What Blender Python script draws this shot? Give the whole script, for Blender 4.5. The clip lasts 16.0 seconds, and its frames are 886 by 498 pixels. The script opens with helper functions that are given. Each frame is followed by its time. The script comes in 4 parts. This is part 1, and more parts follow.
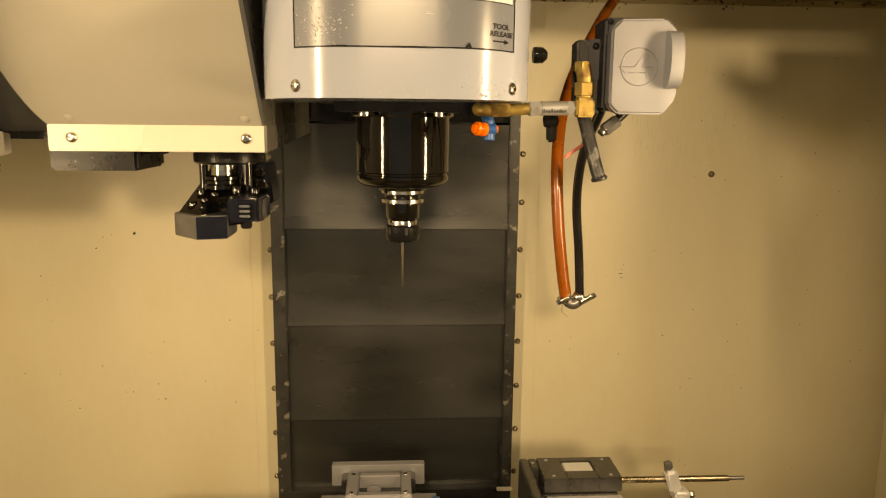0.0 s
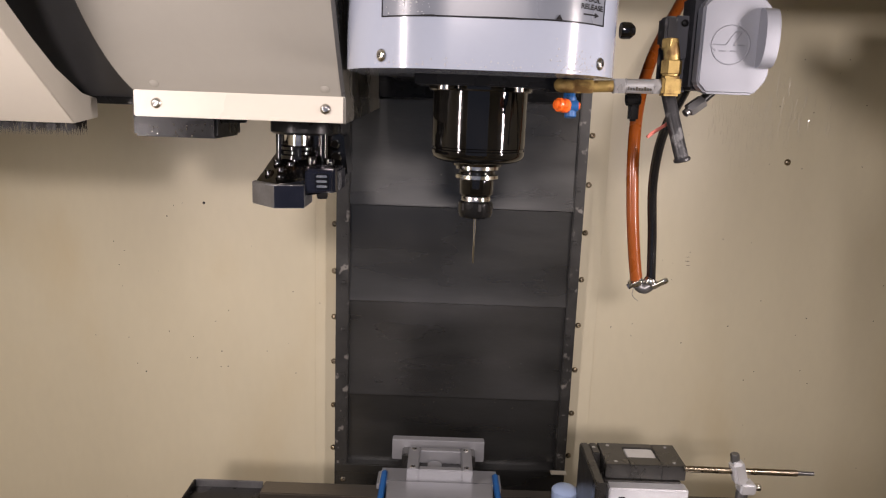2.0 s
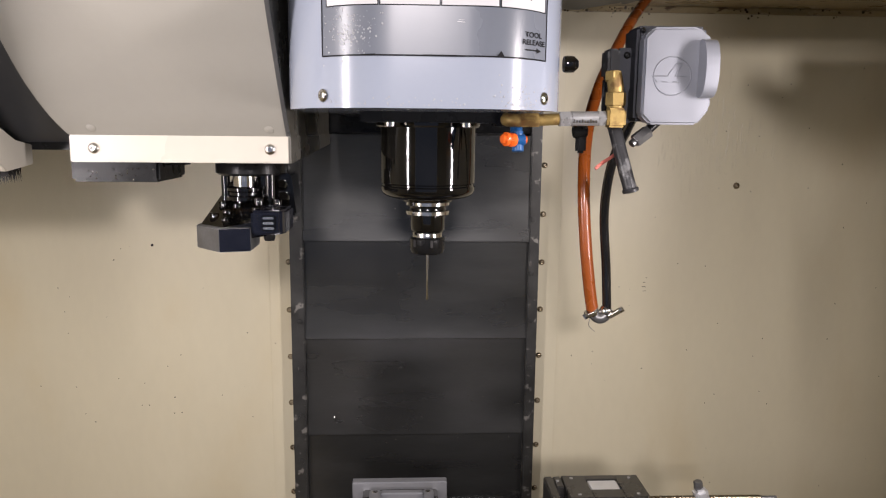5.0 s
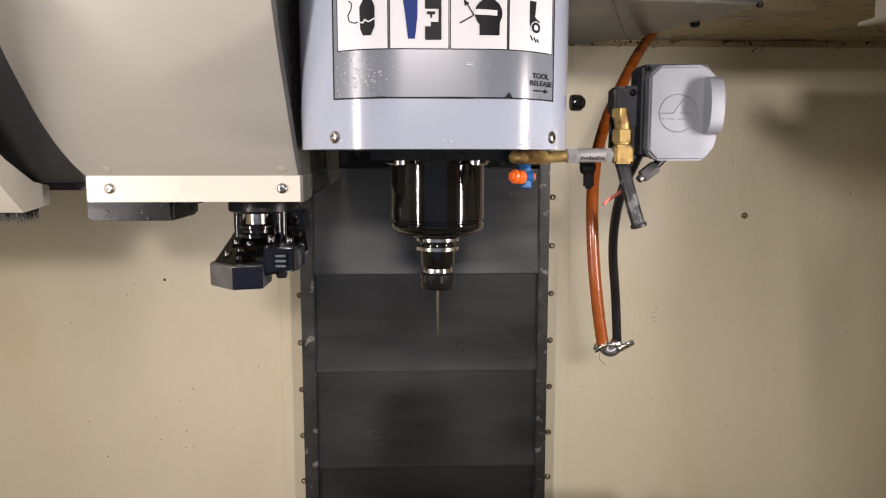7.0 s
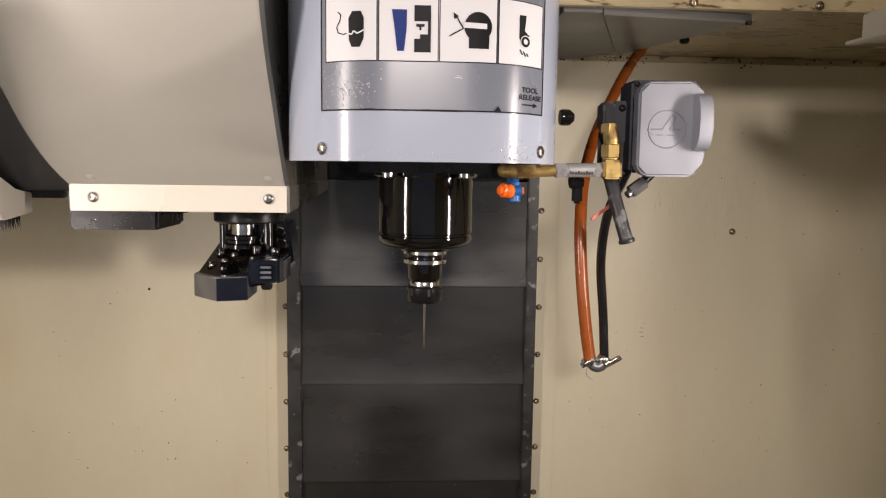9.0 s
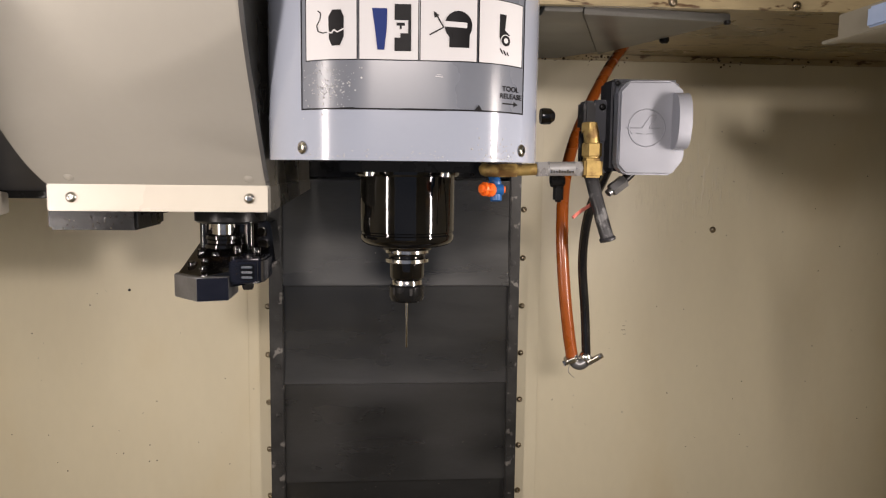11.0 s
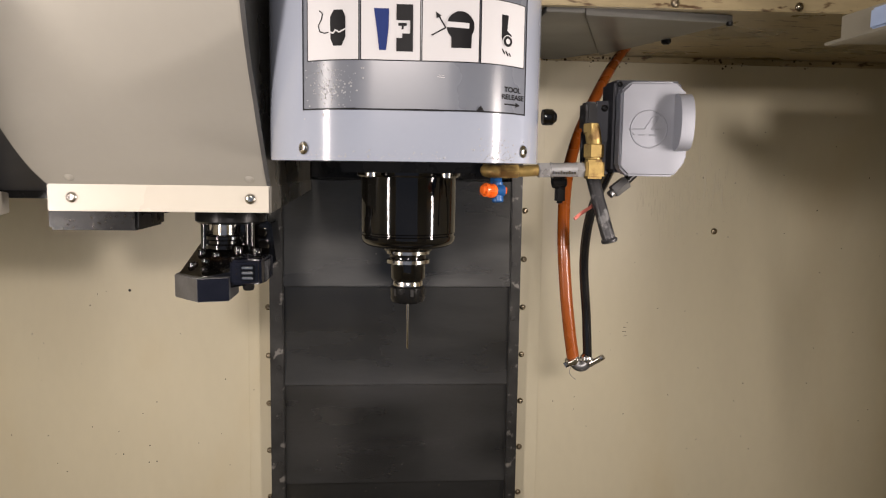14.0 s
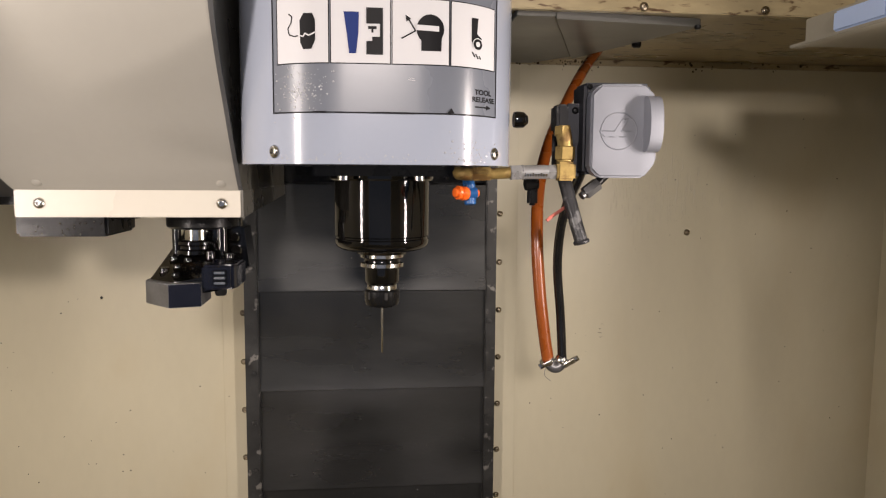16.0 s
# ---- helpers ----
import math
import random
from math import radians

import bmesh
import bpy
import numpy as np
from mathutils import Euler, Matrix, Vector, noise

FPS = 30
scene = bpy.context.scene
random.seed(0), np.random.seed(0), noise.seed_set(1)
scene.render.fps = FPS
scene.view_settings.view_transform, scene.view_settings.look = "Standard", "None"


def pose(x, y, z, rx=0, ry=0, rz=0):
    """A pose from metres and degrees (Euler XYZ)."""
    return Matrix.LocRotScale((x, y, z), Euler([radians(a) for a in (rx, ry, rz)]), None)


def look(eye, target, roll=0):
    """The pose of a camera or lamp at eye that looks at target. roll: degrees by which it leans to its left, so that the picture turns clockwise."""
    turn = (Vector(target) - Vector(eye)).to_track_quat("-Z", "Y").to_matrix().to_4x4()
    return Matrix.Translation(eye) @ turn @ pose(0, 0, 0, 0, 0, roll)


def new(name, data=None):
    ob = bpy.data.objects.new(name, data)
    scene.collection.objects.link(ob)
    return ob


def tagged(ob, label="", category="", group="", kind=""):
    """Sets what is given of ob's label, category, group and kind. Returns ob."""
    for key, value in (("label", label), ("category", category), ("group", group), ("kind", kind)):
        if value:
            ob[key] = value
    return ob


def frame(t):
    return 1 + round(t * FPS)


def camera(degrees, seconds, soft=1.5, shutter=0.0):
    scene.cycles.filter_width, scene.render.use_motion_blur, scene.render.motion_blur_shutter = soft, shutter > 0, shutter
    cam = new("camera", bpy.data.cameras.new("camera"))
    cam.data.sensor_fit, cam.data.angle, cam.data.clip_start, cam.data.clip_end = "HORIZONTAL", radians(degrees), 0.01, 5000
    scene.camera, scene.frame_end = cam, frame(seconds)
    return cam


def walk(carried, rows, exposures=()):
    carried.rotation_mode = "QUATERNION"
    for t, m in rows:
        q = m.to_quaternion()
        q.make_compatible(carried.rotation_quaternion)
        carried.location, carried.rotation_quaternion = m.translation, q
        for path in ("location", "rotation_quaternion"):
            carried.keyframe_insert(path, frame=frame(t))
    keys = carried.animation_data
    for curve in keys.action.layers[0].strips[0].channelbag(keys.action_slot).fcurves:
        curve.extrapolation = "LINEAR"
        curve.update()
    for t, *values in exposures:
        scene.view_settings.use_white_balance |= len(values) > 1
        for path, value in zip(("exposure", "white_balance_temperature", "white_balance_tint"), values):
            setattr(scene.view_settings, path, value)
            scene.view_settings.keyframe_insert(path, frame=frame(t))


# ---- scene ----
cam = camera(62.2, 16.0, soft=1.2)
PATH = [
    (0, (-0.029, -0.106, 1.591), (0.098, 1.859, 1.24), 0.6),
    (0.5, (-0.045, -0.103, 1.587), (0.004, 1.862, 1.215), 1.7),
    (1, (-0.058, -0.105, 1.583), (-0.079, 1.86, 1.211), 2.4),
    (1.5, (-0.066, -0.097, 1.578), (-0.083, 1.866, 1.194), 2.6),
    (2, (-0.066, -0.101, 1.578), (-0.061, 1.86, 1.183), 2.1),
    (2.5, (-0.067, -0.105, 1.579), (0.029, 1.859, 1.213), 2.5),
    (3, (-0.071, -0.103, 1.58), (0.035, 1.863, 1.227), 2.4),
    (3.5, (-0.059, -0.097, 1.587), (0.054, 1.871, 1.25), 1.1),
    (4, (-0.052, -0.088, 1.588), (0.058, 1.881, 1.256), 0.7),
    (6.5, (-0.05, -0.083, 1.599), (0.033, 1.896, 1.321), 0.2),
    (7, (-0.053, -0.091, 1.604), (0.026, 1.891, 1.352), -0.0),
    (7.5, (-0.052, -0.09, 1.606), (0.036, 1.895, 1.382), 0.2),
    (8, (-0.053, -0.099, 1.607), (0.023, 1.886, 1.378), 0.5),
    (8.5, (-0.051, -0.077, 1.605), (0.043, 1.908, 1.379), 0.8),
    (9, (-0.05, -0.084, 1.606), (0.058, 1.901, 1.384), 0.8),
    (9.5, (-0.047, -0.084, 1.606), (0.084, 1.9, 1.393), 1.0),
    (12, (-0.047, -0.087, 1.605), (0.107, 1.894, 1.377), 0.6),
    (12.5, (-0.05, -0.091, 1.608), (0.095, 1.892, 1.393), 0.6),
    (13, (-0.05, -0.087, 1.605), (0.105, 1.895, 1.39), 0.7),
    (13.5, (-0.049, -0.082, 1.605), (0.109, 1.9, 1.387), 0.9),
    (14, (-0.048, -0.082, 1.605), (0.102, 1.901, 1.385), 0.8),
    (14.5, (-0.049, -0.086, 1.606), (0.095, 1.897, 1.386), 0.4),
    (15, (-0.047, -0.091, 1.607), (0.115, 1.892, 1.403), 0.4),
    (15.5, (-0.045, -0.088, 1.608), (0.132, 1.895, 1.41), 0.2),
    (16, (-0.041, -0.084, 1.603), (0.166, 1.895, 1.396), 0.4),
]
EXPOSURES = [
    (0.0, -0.12, 12500, 13), (0.3, -0.12, 8800, 14), (0.5, -0.12, 7600, 20), (1.0, -0.14, 6700, 23), (2.0, -0.17, 6000, 25),
    (3.5, -0.10, 5750, 23), (7.0, -0.12, 5900, 20), (9.5, -0.27, 6150, 21), (12.5, -0.29, 6100, 19), (16.0, -0.29, 6150, 20),
]
walk(cam, [(t, look(eye, target, roll)) for t, eye, target, roll in PATH], EXPOSURES)

# ---- light ----
world = bpy.data.worlds.new("shop_daylight")
world.use_nodes = True
bg = world.node_tree.nodes["Background"]
bg.inputs[0].default_value = (0.76, 0.86, 1.0, 1)
bg.inputs[1].default_value = 0.24
scene.world = world


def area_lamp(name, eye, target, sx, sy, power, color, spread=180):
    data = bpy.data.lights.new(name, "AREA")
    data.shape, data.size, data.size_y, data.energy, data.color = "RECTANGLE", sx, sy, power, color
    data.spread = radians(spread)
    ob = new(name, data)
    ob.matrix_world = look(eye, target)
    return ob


WARM = (1.0, 0.895, 0.745)
area_lamp("work_light_right", (0.63, 0.47, 1.54), (-0.35, 0.97, 1.40), 0.05, 0.42, 4.2, WARM, 130)
area_lamp("work_light_left", (-0.80, 0.25, 1.62), (0.35, 1.2, 1.12), 0.06, 0.60, 6.4, WARM, 140)
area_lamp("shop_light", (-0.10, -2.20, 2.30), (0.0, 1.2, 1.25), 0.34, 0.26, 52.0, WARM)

# ---- materials ----


def mat(name, color, rough=0.5, metal=0.0, var=0.12, scale=6.0, grain=120.0, bump=0.0, stain=None, stain_at=(0.62, 0.72),
        stain_scale=9.0, stretch=(1, 1, 1), rough_var=0.1, coat=0.0, specks=0.0, speck_color=(0.05, 0.04, 0.03), spec=0.5):
    m = bpy.data.materials.new(name)
    m.use_nodes = True
    nt = m.node_tree
    N, K = nt.nodes, nt.links
    b = N["Principled BSDF"]
    b.inputs["Metallic"].default_value = metal
    b.inputs["Coat Weight"].default_value = coat
    b.inputs["Coat Roughness"].default_value = 0.08
    b.inputs["Specular IOR Level"].default_value = spec
    co = N.new("ShaderNodeTexCoord")
    geo = N.new("ShaderNodeNewGeometry")
    mp = N.new("ShaderNodeMapping")
    mp.inputs["Scale"].default_value = stretch
    K.new(geo.outputs["Position"], mp.inputs[0])

    def noise_node(s, detail=5.0, vec=mp):
        n = N.new("ShaderNodeTexNoise")
        n.inputs["Scale"].default_value, n.inputs["Detail"].default_value = s, detail
        K.new(vec.outputs[0], n.inputs["Vector"])
        return n

    def ramp(src, lo, hi, a=0.0, c=1.0):
        r = N.new("ShaderNodeMapRange")
        r.interpolation_type = "SMOOTHSTEP"
        r.inputs[1].default_value, r.inputs[2].default_value = lo, hi
        r.inputs[3].default_value, r.inputs[4].default_value = a, c
        K.new(src, r.inputs[0])
        return r.outputs[0]

    def mix(fac, a, c, kind="MIX"):
        x = N.new("ShaderNodeMix")
        x.data_type, x.blend_type = "RGBA", kind
        for sock, v in ((x.inputs[0], fac), (x.inputs[6], a), (x.inputs[7], c)):
            if isinstance(v, (int, float)):
                sock.default_value = v
            elif isinstance(v, tuple):
                sock.default_value = (*v, 1)
            else:
                K.new(v, sock)
        return x.outputs[2]

    big, fine = noise_node(scale), noise_node(grain, 3.0)
    dark = tuple(c * (1 - var) for c in color)
    light = tuple(min(1.0, c * (1 + var)) for c in color)
    col = mix(ramp(big.outputs[0], 0.15, 0.85), dark, light)
    col = mix(ramp(fine.outputs[0], 0.3, 0.7, 0.0, var), col, tuple(c * 0.6 for c in color))
    if stain:
        s = noise_node(stain_scale, 8.0)
        col = mix(ramp(s.outputs[0], *stain_at), col, stain)
    if specks:
        v = N.new("ShaderNodeTexVoronoi")
        v.inputs["Scale"].default_value = 26.0
        K.new(geo.outputs["Position"], v.inputs["Vector"])
        keep = noise_node(7.0, 2.0)
        hit = N.new("ShaderNodeMath")
        hit.operation = "MULTIPLY"
        K.new(ramp(v.outputs["Distance"], 0.025, 0.05, 1.0, 0.0), hit.inputs[0])
        K.new(ramp(keep.outputs[0], 0.56, 0.60, 0.0, specks), hit.inputs[1])
        col = mix(hit.outputs[0], col, speck_color)
    K.new(col, b.inputs["Base Color"])
    K.new(ramp(big.outputs[0], 0.15, 0.85, max(0.02, rough - rough_var), min(1, rough + rough_var)), b.inputs["Roughness"])
    if bump:
        bp = N.new("ShaderNodeBump")
        bp.inputs["Strength"].default_value, bp.inputs["Distance"].default_value = bump, 0.002
        K.new(fine.outputs[0], bp.inputs["Height"])
        K.new(bp.outputs[0], b.inputs["Normal"])
    return m


CREAM = mat("cream_enamel", (0.60, 0.552, 0.402), 0.38, var=0.05, scale=3.0, grain=60, bump=0.03, stain=(0.54, 0.465, 0.30), stain_at=(0.48, 0.80), stain_scale=4.0, stretch=(1, 1, 0.45), specks=0.55)
CREAM_PLAIN = mat("cream_enamel_guard", (0.60, 0.565, 0.48), 0.33, var=0.03, scale=3.0, grain=80, bump=0.02)
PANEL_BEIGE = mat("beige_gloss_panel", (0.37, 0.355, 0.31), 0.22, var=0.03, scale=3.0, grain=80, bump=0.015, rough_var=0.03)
CREAM_DIRTY = mat("cream_enamel_rusty", (0.35, 0.285, 0.16), 0.30, var=0.28, scale=12, grain=80, bump=0.10, stain=(0.085, 0.043, 0.016), stain_at=(0.57, 0.68), stain_scale=85, stretch=(0.45, 1, 1.3), specks=0.9)
GREY_ROOF = mat("grey_sheet", (0.11, 0.108, 0.095), 0.4, var=0.1, grain=80, stain=(0.12, 0.11, 0.09), stain_at=(0.58, 0.72))
HEAD_PAINT = mat("pale_grey_gloss_paint", (0.335, 0.370, 0.445), 0.17, var=0.025, scale=4, grain=150, bump=0.012, rough_var=0.03, coat=0.4)
DECAL_GREY = mat("grey_decal", (0.155, 0.170, 0.200), 0.26, var=0.03, scale=5, grain=200, rough_var=0.05)
DECAL_WHITE = mat("white_decal", (0.64, 0.64, 0.65), 0.5, spec=0.2, var=0.02, grain=200)
DECAL_BLACK = mat("black_print", (0.010, 0.010, 0.011), 0.5, spec=0.12, var=0.1)
DECAL_BLUE = mat("blue_print", (0.012, 0.03, 0.16), 0.5, spec=0.12, var=0.1)
DECAL_RED = mat("red_print", (0.45, 0.010, 0.012), 0.5, spec=0.1, var=0.1)
COVER = mat("dark_steel_cover", (0.076, 0.077, 0.075), 0.30, 0.78, var=0.12, scale=5, grain=90, bump=0.03, stain=(0.11, 0.11, 0.11), stain_at=(0.5, 0.9), stain_scale=4.0, stretch=(0.5, 1, 2.2), specks=0.8, speck_color=(0.40, 0.37, 0.30))
RAIL = mat("worn_dark_steel", (0.05, 0.05, 0.048), 0.42, 0.5, var=0.3, scale=25, grain=200, bump=0.08, stain=(0.24, 0.23, 0.21), stain_at=(0.60, 0.68), stain_scale=45)
BLACK_STEEL = mat("oily_black_steel", (0.003, 0.0028, 0.0026), 0.065, 0.0, spec=0.62, rough_var=0.02, var=0.3, scale=20, grain=130, bump=0.05, stain=(0.016, 0.009, 0.004), stain_at=(0.60, 0.74), stain_scale=26)
BLACK_CAST = mat("oily_black_casting", (0.009, 0.009, 0.009), 0.28, 0.0, spec=0.2, var=0.3, scale=25, grain=200, bump=0.12)
# Dark navy base stands for the dim blue reflection on front-facing steel.
NAVY_STEEL = mat("navy_reflection_steel", (0.006, 0.007, 0.013), 0.2, 0.1, var=0.25, scale=20, grain=200, bump=0.05)
GREY_STEEL = mat("ground_grey_steel", (0.19, 0.19, 0.19), 0.35, 0.7, var=0.2, scale=30, grain=250, bump=0.05)
# Darkened copy of the cream enamel; the changer side's shade is in its colour.
SHADE_GREY = mat("shaded_cream_enamel", (0.14, 0.133, 0.112), 0.3, var=0.1, scale=8, grain=120, bump=0.03, stain=(0.10, 0.09, 0.06), stain_at=(0.52, 0.7), stain_scale=14)
DARK_GREY = mat("dark_grey_enamel", (0.085, 0.085, 0.085), 0.35, 0.0, var=0.1, scale=5, grain=100)
CHROME = mat("bright_steel", (0.62, 0.60, 0.56), 0.16, 1.0, var=0.12, scale=40, grain=300, bump=0.03)
BOLT = mat("zinc_bolt", (0.34, 0.29, 0.21), 0.3, 1.0, var=0.3, scale=60, grain=300)
BRASS = mat("brass", (0.40, 0.28, 0.09), 0.48, 0.55, var=0.22, scale=60, grain=250, bump=0.06, stain=(0.20, 0.12, 0.04), stain_at=(0.50, 0.66), stain_scale=70)
ALU_CAST = mat("cast_aluminium", (0.235, 0.245, 0.275), 0.40, 0.35, var=0.06, scale=14, grain=700, bump=0.035, specks=0.9)
# Base lowered so the motor box's left side looks shaded.
ALU_DARK = mat("shade_dark_aluminium", (0.045, 0.047, 0.055), 0.45, 0.5, var=0.08, scale=20, grain=400, bump=0.1)
ALU = mat("machined_aluminium", (0.33, 0.335, 0.35), 0.42, 0.6, var=0.08, scale=30, grain=300, bump=0.04, stretch=(0.3, 3, 1))
ORANGE = mat("orange_rubber_hose", (0.24, 0.055, 0.004), 0.28, var=0.15, scale=20, grain=300, bump=0.05, coat=0.3)
RUBBER = mat("black_rubber_hose", (0.008, 0.008, 0.009), 0.08, var=0.2, scale=30, grain=300, bump=0.04, coat=0.3)
RUBBER_OLD = mat("worn_black_rubber", (0.02, 0.02, 0.022), 0.4, var=0.3, scale=40, grain=300, bump=0.1, stain=(0.12, 0.12, 0.12), stain_at=(0.56, 0.66), stain_scale=60)
PLASTIC_BLUE = mat("blue_plastic", (0.012, 0.09, 0.28), 0.35, var=0.1, grain=200)
PLASTIC_ORANGE = mat("orange_plastic", (0.85, 0.14, 0.01), 0.35, var=0.06, grain=200)
PINK = mat("pink_wire", (0.55, 0.16, 0.12), 0.5, var=0.15, grain=200)
ALU_BRIGHT = mat("bright_milled_aluminium", (0.72, 0.73, 0.75), 0.42, 0.6, var=0.08, scale=30, grain=300, bump=0.04)
FLANGE_STEEL = mat("polished_flange_steel", (0.60, 0.59, 0.56), 0.17, 1.0, var=0.1, scale=50, grain=300)
STEEL_LIGHT = mat("plated_steel", (0.40, 0.40, 0.40), 0.30, 0.5, var=0.15, scale=50, grain=300, bump=0.05)
TABLE = mat("table_iron", (0.12, 0.105, 0.085), 0.35, 0.7, var=0.2, scale=14, grain=200, bump=0.06, stretch=(0.4, 2, 1))
VISE_IRON = mat("vise_iron", (0.075, 0.073, 0.068), 0.3, 0.7, var=0.2, scale=25, grain=250, bump=0.06)
BRISTLE = mat("black_bristle", (0.012, 0.011, 0.010), 0.6, var=0.3)
LAMP_WHITE = mat("white_lamp_housing", (0.31, 0.29, 0.23), 0.35, var=0.05, grain=90, stain=(0.35, 0.25, 0.12), stain_at=(0.66, 0.75), stain_scale=20)
LENS_BLUE = mat("pale_blue_lens", (0.45, 0.58, 0.85), 0.25, var=0.04)

# ---- builders ----


def thing(name, base, label, category, group="", kind=""):
    ob = new(name)
    ob.location = base
    ob.empty_display_size = 0.02
    return tagged(ob, label, category, group, kind)


def link(name, bm, material, parent=None, label="", smooth=True, angle=35):
    bmesh.ops.recalc_face_normals(bm, faces=bm.faces)
    me = bpy.data.meshes.new(name)
    bm.to_mesh(me)
    bm.free()
    me.materials.append(material)
    if smooth:
        me.shade_smooth()
        me.set_sharp_from_angle(angle=radians(angle))
    ob = new(name, me)
    if parent is not None:
        ob.parent = parent
        base = parent.location if parent.type == "EMPTY" else Vector()
        ob.matrix_parent_inverse = Matrix.Translation(-base)
    if label:
        tagged(ob, label)
    return ob


def part(name, bm, material, parent, label=""):
    return link(name, bm, material, parent, label)


def box(x0, x1, y0, y1, z0, z1, bevel=0.0, seg=2, bm=None, m=None):
    bm = bm or bmesh.new()
    r = bmesh.ops.create_cube(bm, size=1)
    vs = r["verts"]
    bmesh.ops.scale(bm, vec=(x1 - x0, y1 - y0, z1 - z0), verts=vs)
    bmesh.ops.translate(bm, vec=((x0 + x1) / 2, (y0 + y1) / 2, (z0 + z1) / 2), verts=vs)
    if m is not None:
        bmesh.ops.transform(bm, matrix=m, verts=vs)
    if bevel:
        es = list({e for v in vs for e in v.link_edges})
        bmesh.ops.bevel(bm, geom=es, offset=bevel, segments=seg, affect="EDGES", clamp_overlap=True)
    return bm


def prism(pts, axis, a, c, bevel=0.0, seg=2, bm=None):
    """Extrudes a polygon, given in the two other axes' order, along axis from a to c."""
    bm = bm or bmesh.new()

    def put(p, v):
        return {"x": (v, p[0], p[1]), "y": (p[0], v, p[1]), "z": (p[0], p[1], v)}[axis]

    lo = [bm.verts.new(put(p, a)) for p in pts]
    hi = [bm.verts.new(put(p, c)) for p in pts]
    n = len(pts)
    bm.faces.new(lo), bm.faces.new(hi[::-1])
    for i in range(n):
        bm.faces.new((lo[i], lo[(i + 1) % n], hi[(i + 1) % n], hi[i]))
    if bevel:
        es = list({e for v in lo + hi for e in v.link_edges})
        bmesh.ops.bevel(bm, geom=es, offset=bevel, segments=seg, affect="EDGES", clamp_overlap=True)
    return bm


def lathe(profile, origin, direction=(0, 0, 1), seg=40, bm=None):
    """Turns (radius, height) pairs round a line from origin along direction."""
    bm = bm or bmesh.new()
    q = Vector(direction).to_track_quat("Z", "Y").to_matrix()
    rings = []
    for r, h in profile:
        ring = []
        for i in range(seg):
            a = 2 * math.pi * i / seg
            ring.append(bm.verts.new(Vector(origin) + q @ Vector((max(r, 1e-5) * math.cos(a), max(r, 1e-5) * math.sin(a), h))))
        rings.append(ring)
    for p, n in zip(rings, rings[1:]):
        for i in range(seg):
            j = (i + 1) % seg
            bm.faces.new((p[i], p[j], n[j], n[i]))
    bm.faces.new(rings[0][::-1]), bm.faces.new(rings[-1])
    return bm


def rod(p0, p1, r, seg=20, chamfer=0.0, bm=None):
    d = Vector(p1) - Vector(p0)
    c = chamfer or r * 0.12
    return lathe([(r - c, 0), (r, c), (r, d.length - c), (r - c, d.length)], p0, d, seg, bm)


def smooth_path(pts, n=10):
    """A Catmull-Rom path through the points."""
    pts = [Vector(p) for p in pts]
    ext = [2 * pts[0] - pts[1], *pts, 2 * pts[-1] - pts[-2]]
    out = []
    for i in range(1, len(ext) - 2):
        p0, p1, p2, p3 = ext[i - 1:i + 3]
        for k in range(n):
            t = k / n
            out.append(0.5 * (2 * p1 + (p2 - p0) * t + (2 * p0 - 5 * p1 + 4 * p2 - p3) * t * t + (3 * p1 - p0 - 3 * p2 + p3) * t ** 3))
    return out + [pts[-1]]


def tube(pts, r, seg=16, n=10, bm=None, rib=0.0):
    bm = bm or bmesh.new()
    path = smooth_path(pts, n)
    rings, side = [], Vector((0, 1, 0.01))
    for i, p in enumerate(path):
        d = (path[min(i + 1, len(path) - 1)] - path[max(i - 1, 0)]).normalized()
        side = (side - d * side.dot(d)).normalized()
        up = d.cross(side)
        rr = r * (1 + rib * (i % 2))
        rings.append([bm.verts.new(p + rr * (math.cos(2 * math.pi * k / seg) * side + math.sin(2 * math.pi * k / seg) * up)) for k in range(seg)])
    for a, c in zip(rings, rings[1:]):
        for k in range(seg):
            j = (k + 1) % seg
            bm.faces.new((a[k], a[j], c[j], c[k]))
    bm.faces.new(rings[0][::-1]), bm.faces.new(rings[-1])
    return bm


def sweep_profile(profile, x0, x1, thick=0.0, bm=None):
    """A sheet bent along the (y, z) profile, from x0 to x1, with thickness towards +y."""
    bm = bm or bmesh.new()
    rows = []
    for x in (x0, x1):
        rows.append([bm.verts.new((x, y, z)) for y, z in profile])
        rows.append([bm.verts.new((x, y + thick, z)) for y, z in profile])
    f0, b0, f1, b1 = rows
    n = len(profile)
    for i in range(n - 1):
        bm.faces.new((f0[i], f0[i + 1], f1[i + 1], f1[i]))
        bm.faces.new((b0[i], b0[i + 1], b1[i + 1], b1[i]))
        bm.faces.new((f0[i], f0[i + 1], b0[i + 1], b0[i]))
        bm.faces.new((f1[i], f1[i + 1], b1[i + 1], b1[i]))
    bm.faces.new((f0[0], f1[0], b1[0], b0[0])), bm.faces.new((f0[-1], f1[-1], b1[-1], b0[-1]))
    return bm


def socket_screw(bm, p, r, d=(0, -1, 0), h=0.6):
    """A button-head screw whose head sits on p and faces d, with a socket."""
    return lathe([(r, 0), (r, 0.12 * r), (0.92 * r, 0.3 * r), (0.7 * r, h * 0.85 * r), (0.45 * r, h * r), (0.40 * r, h * r), (0.36 * r, 0.2 * r), (0.0, 0.2 * r)], p, d, 20, bm)


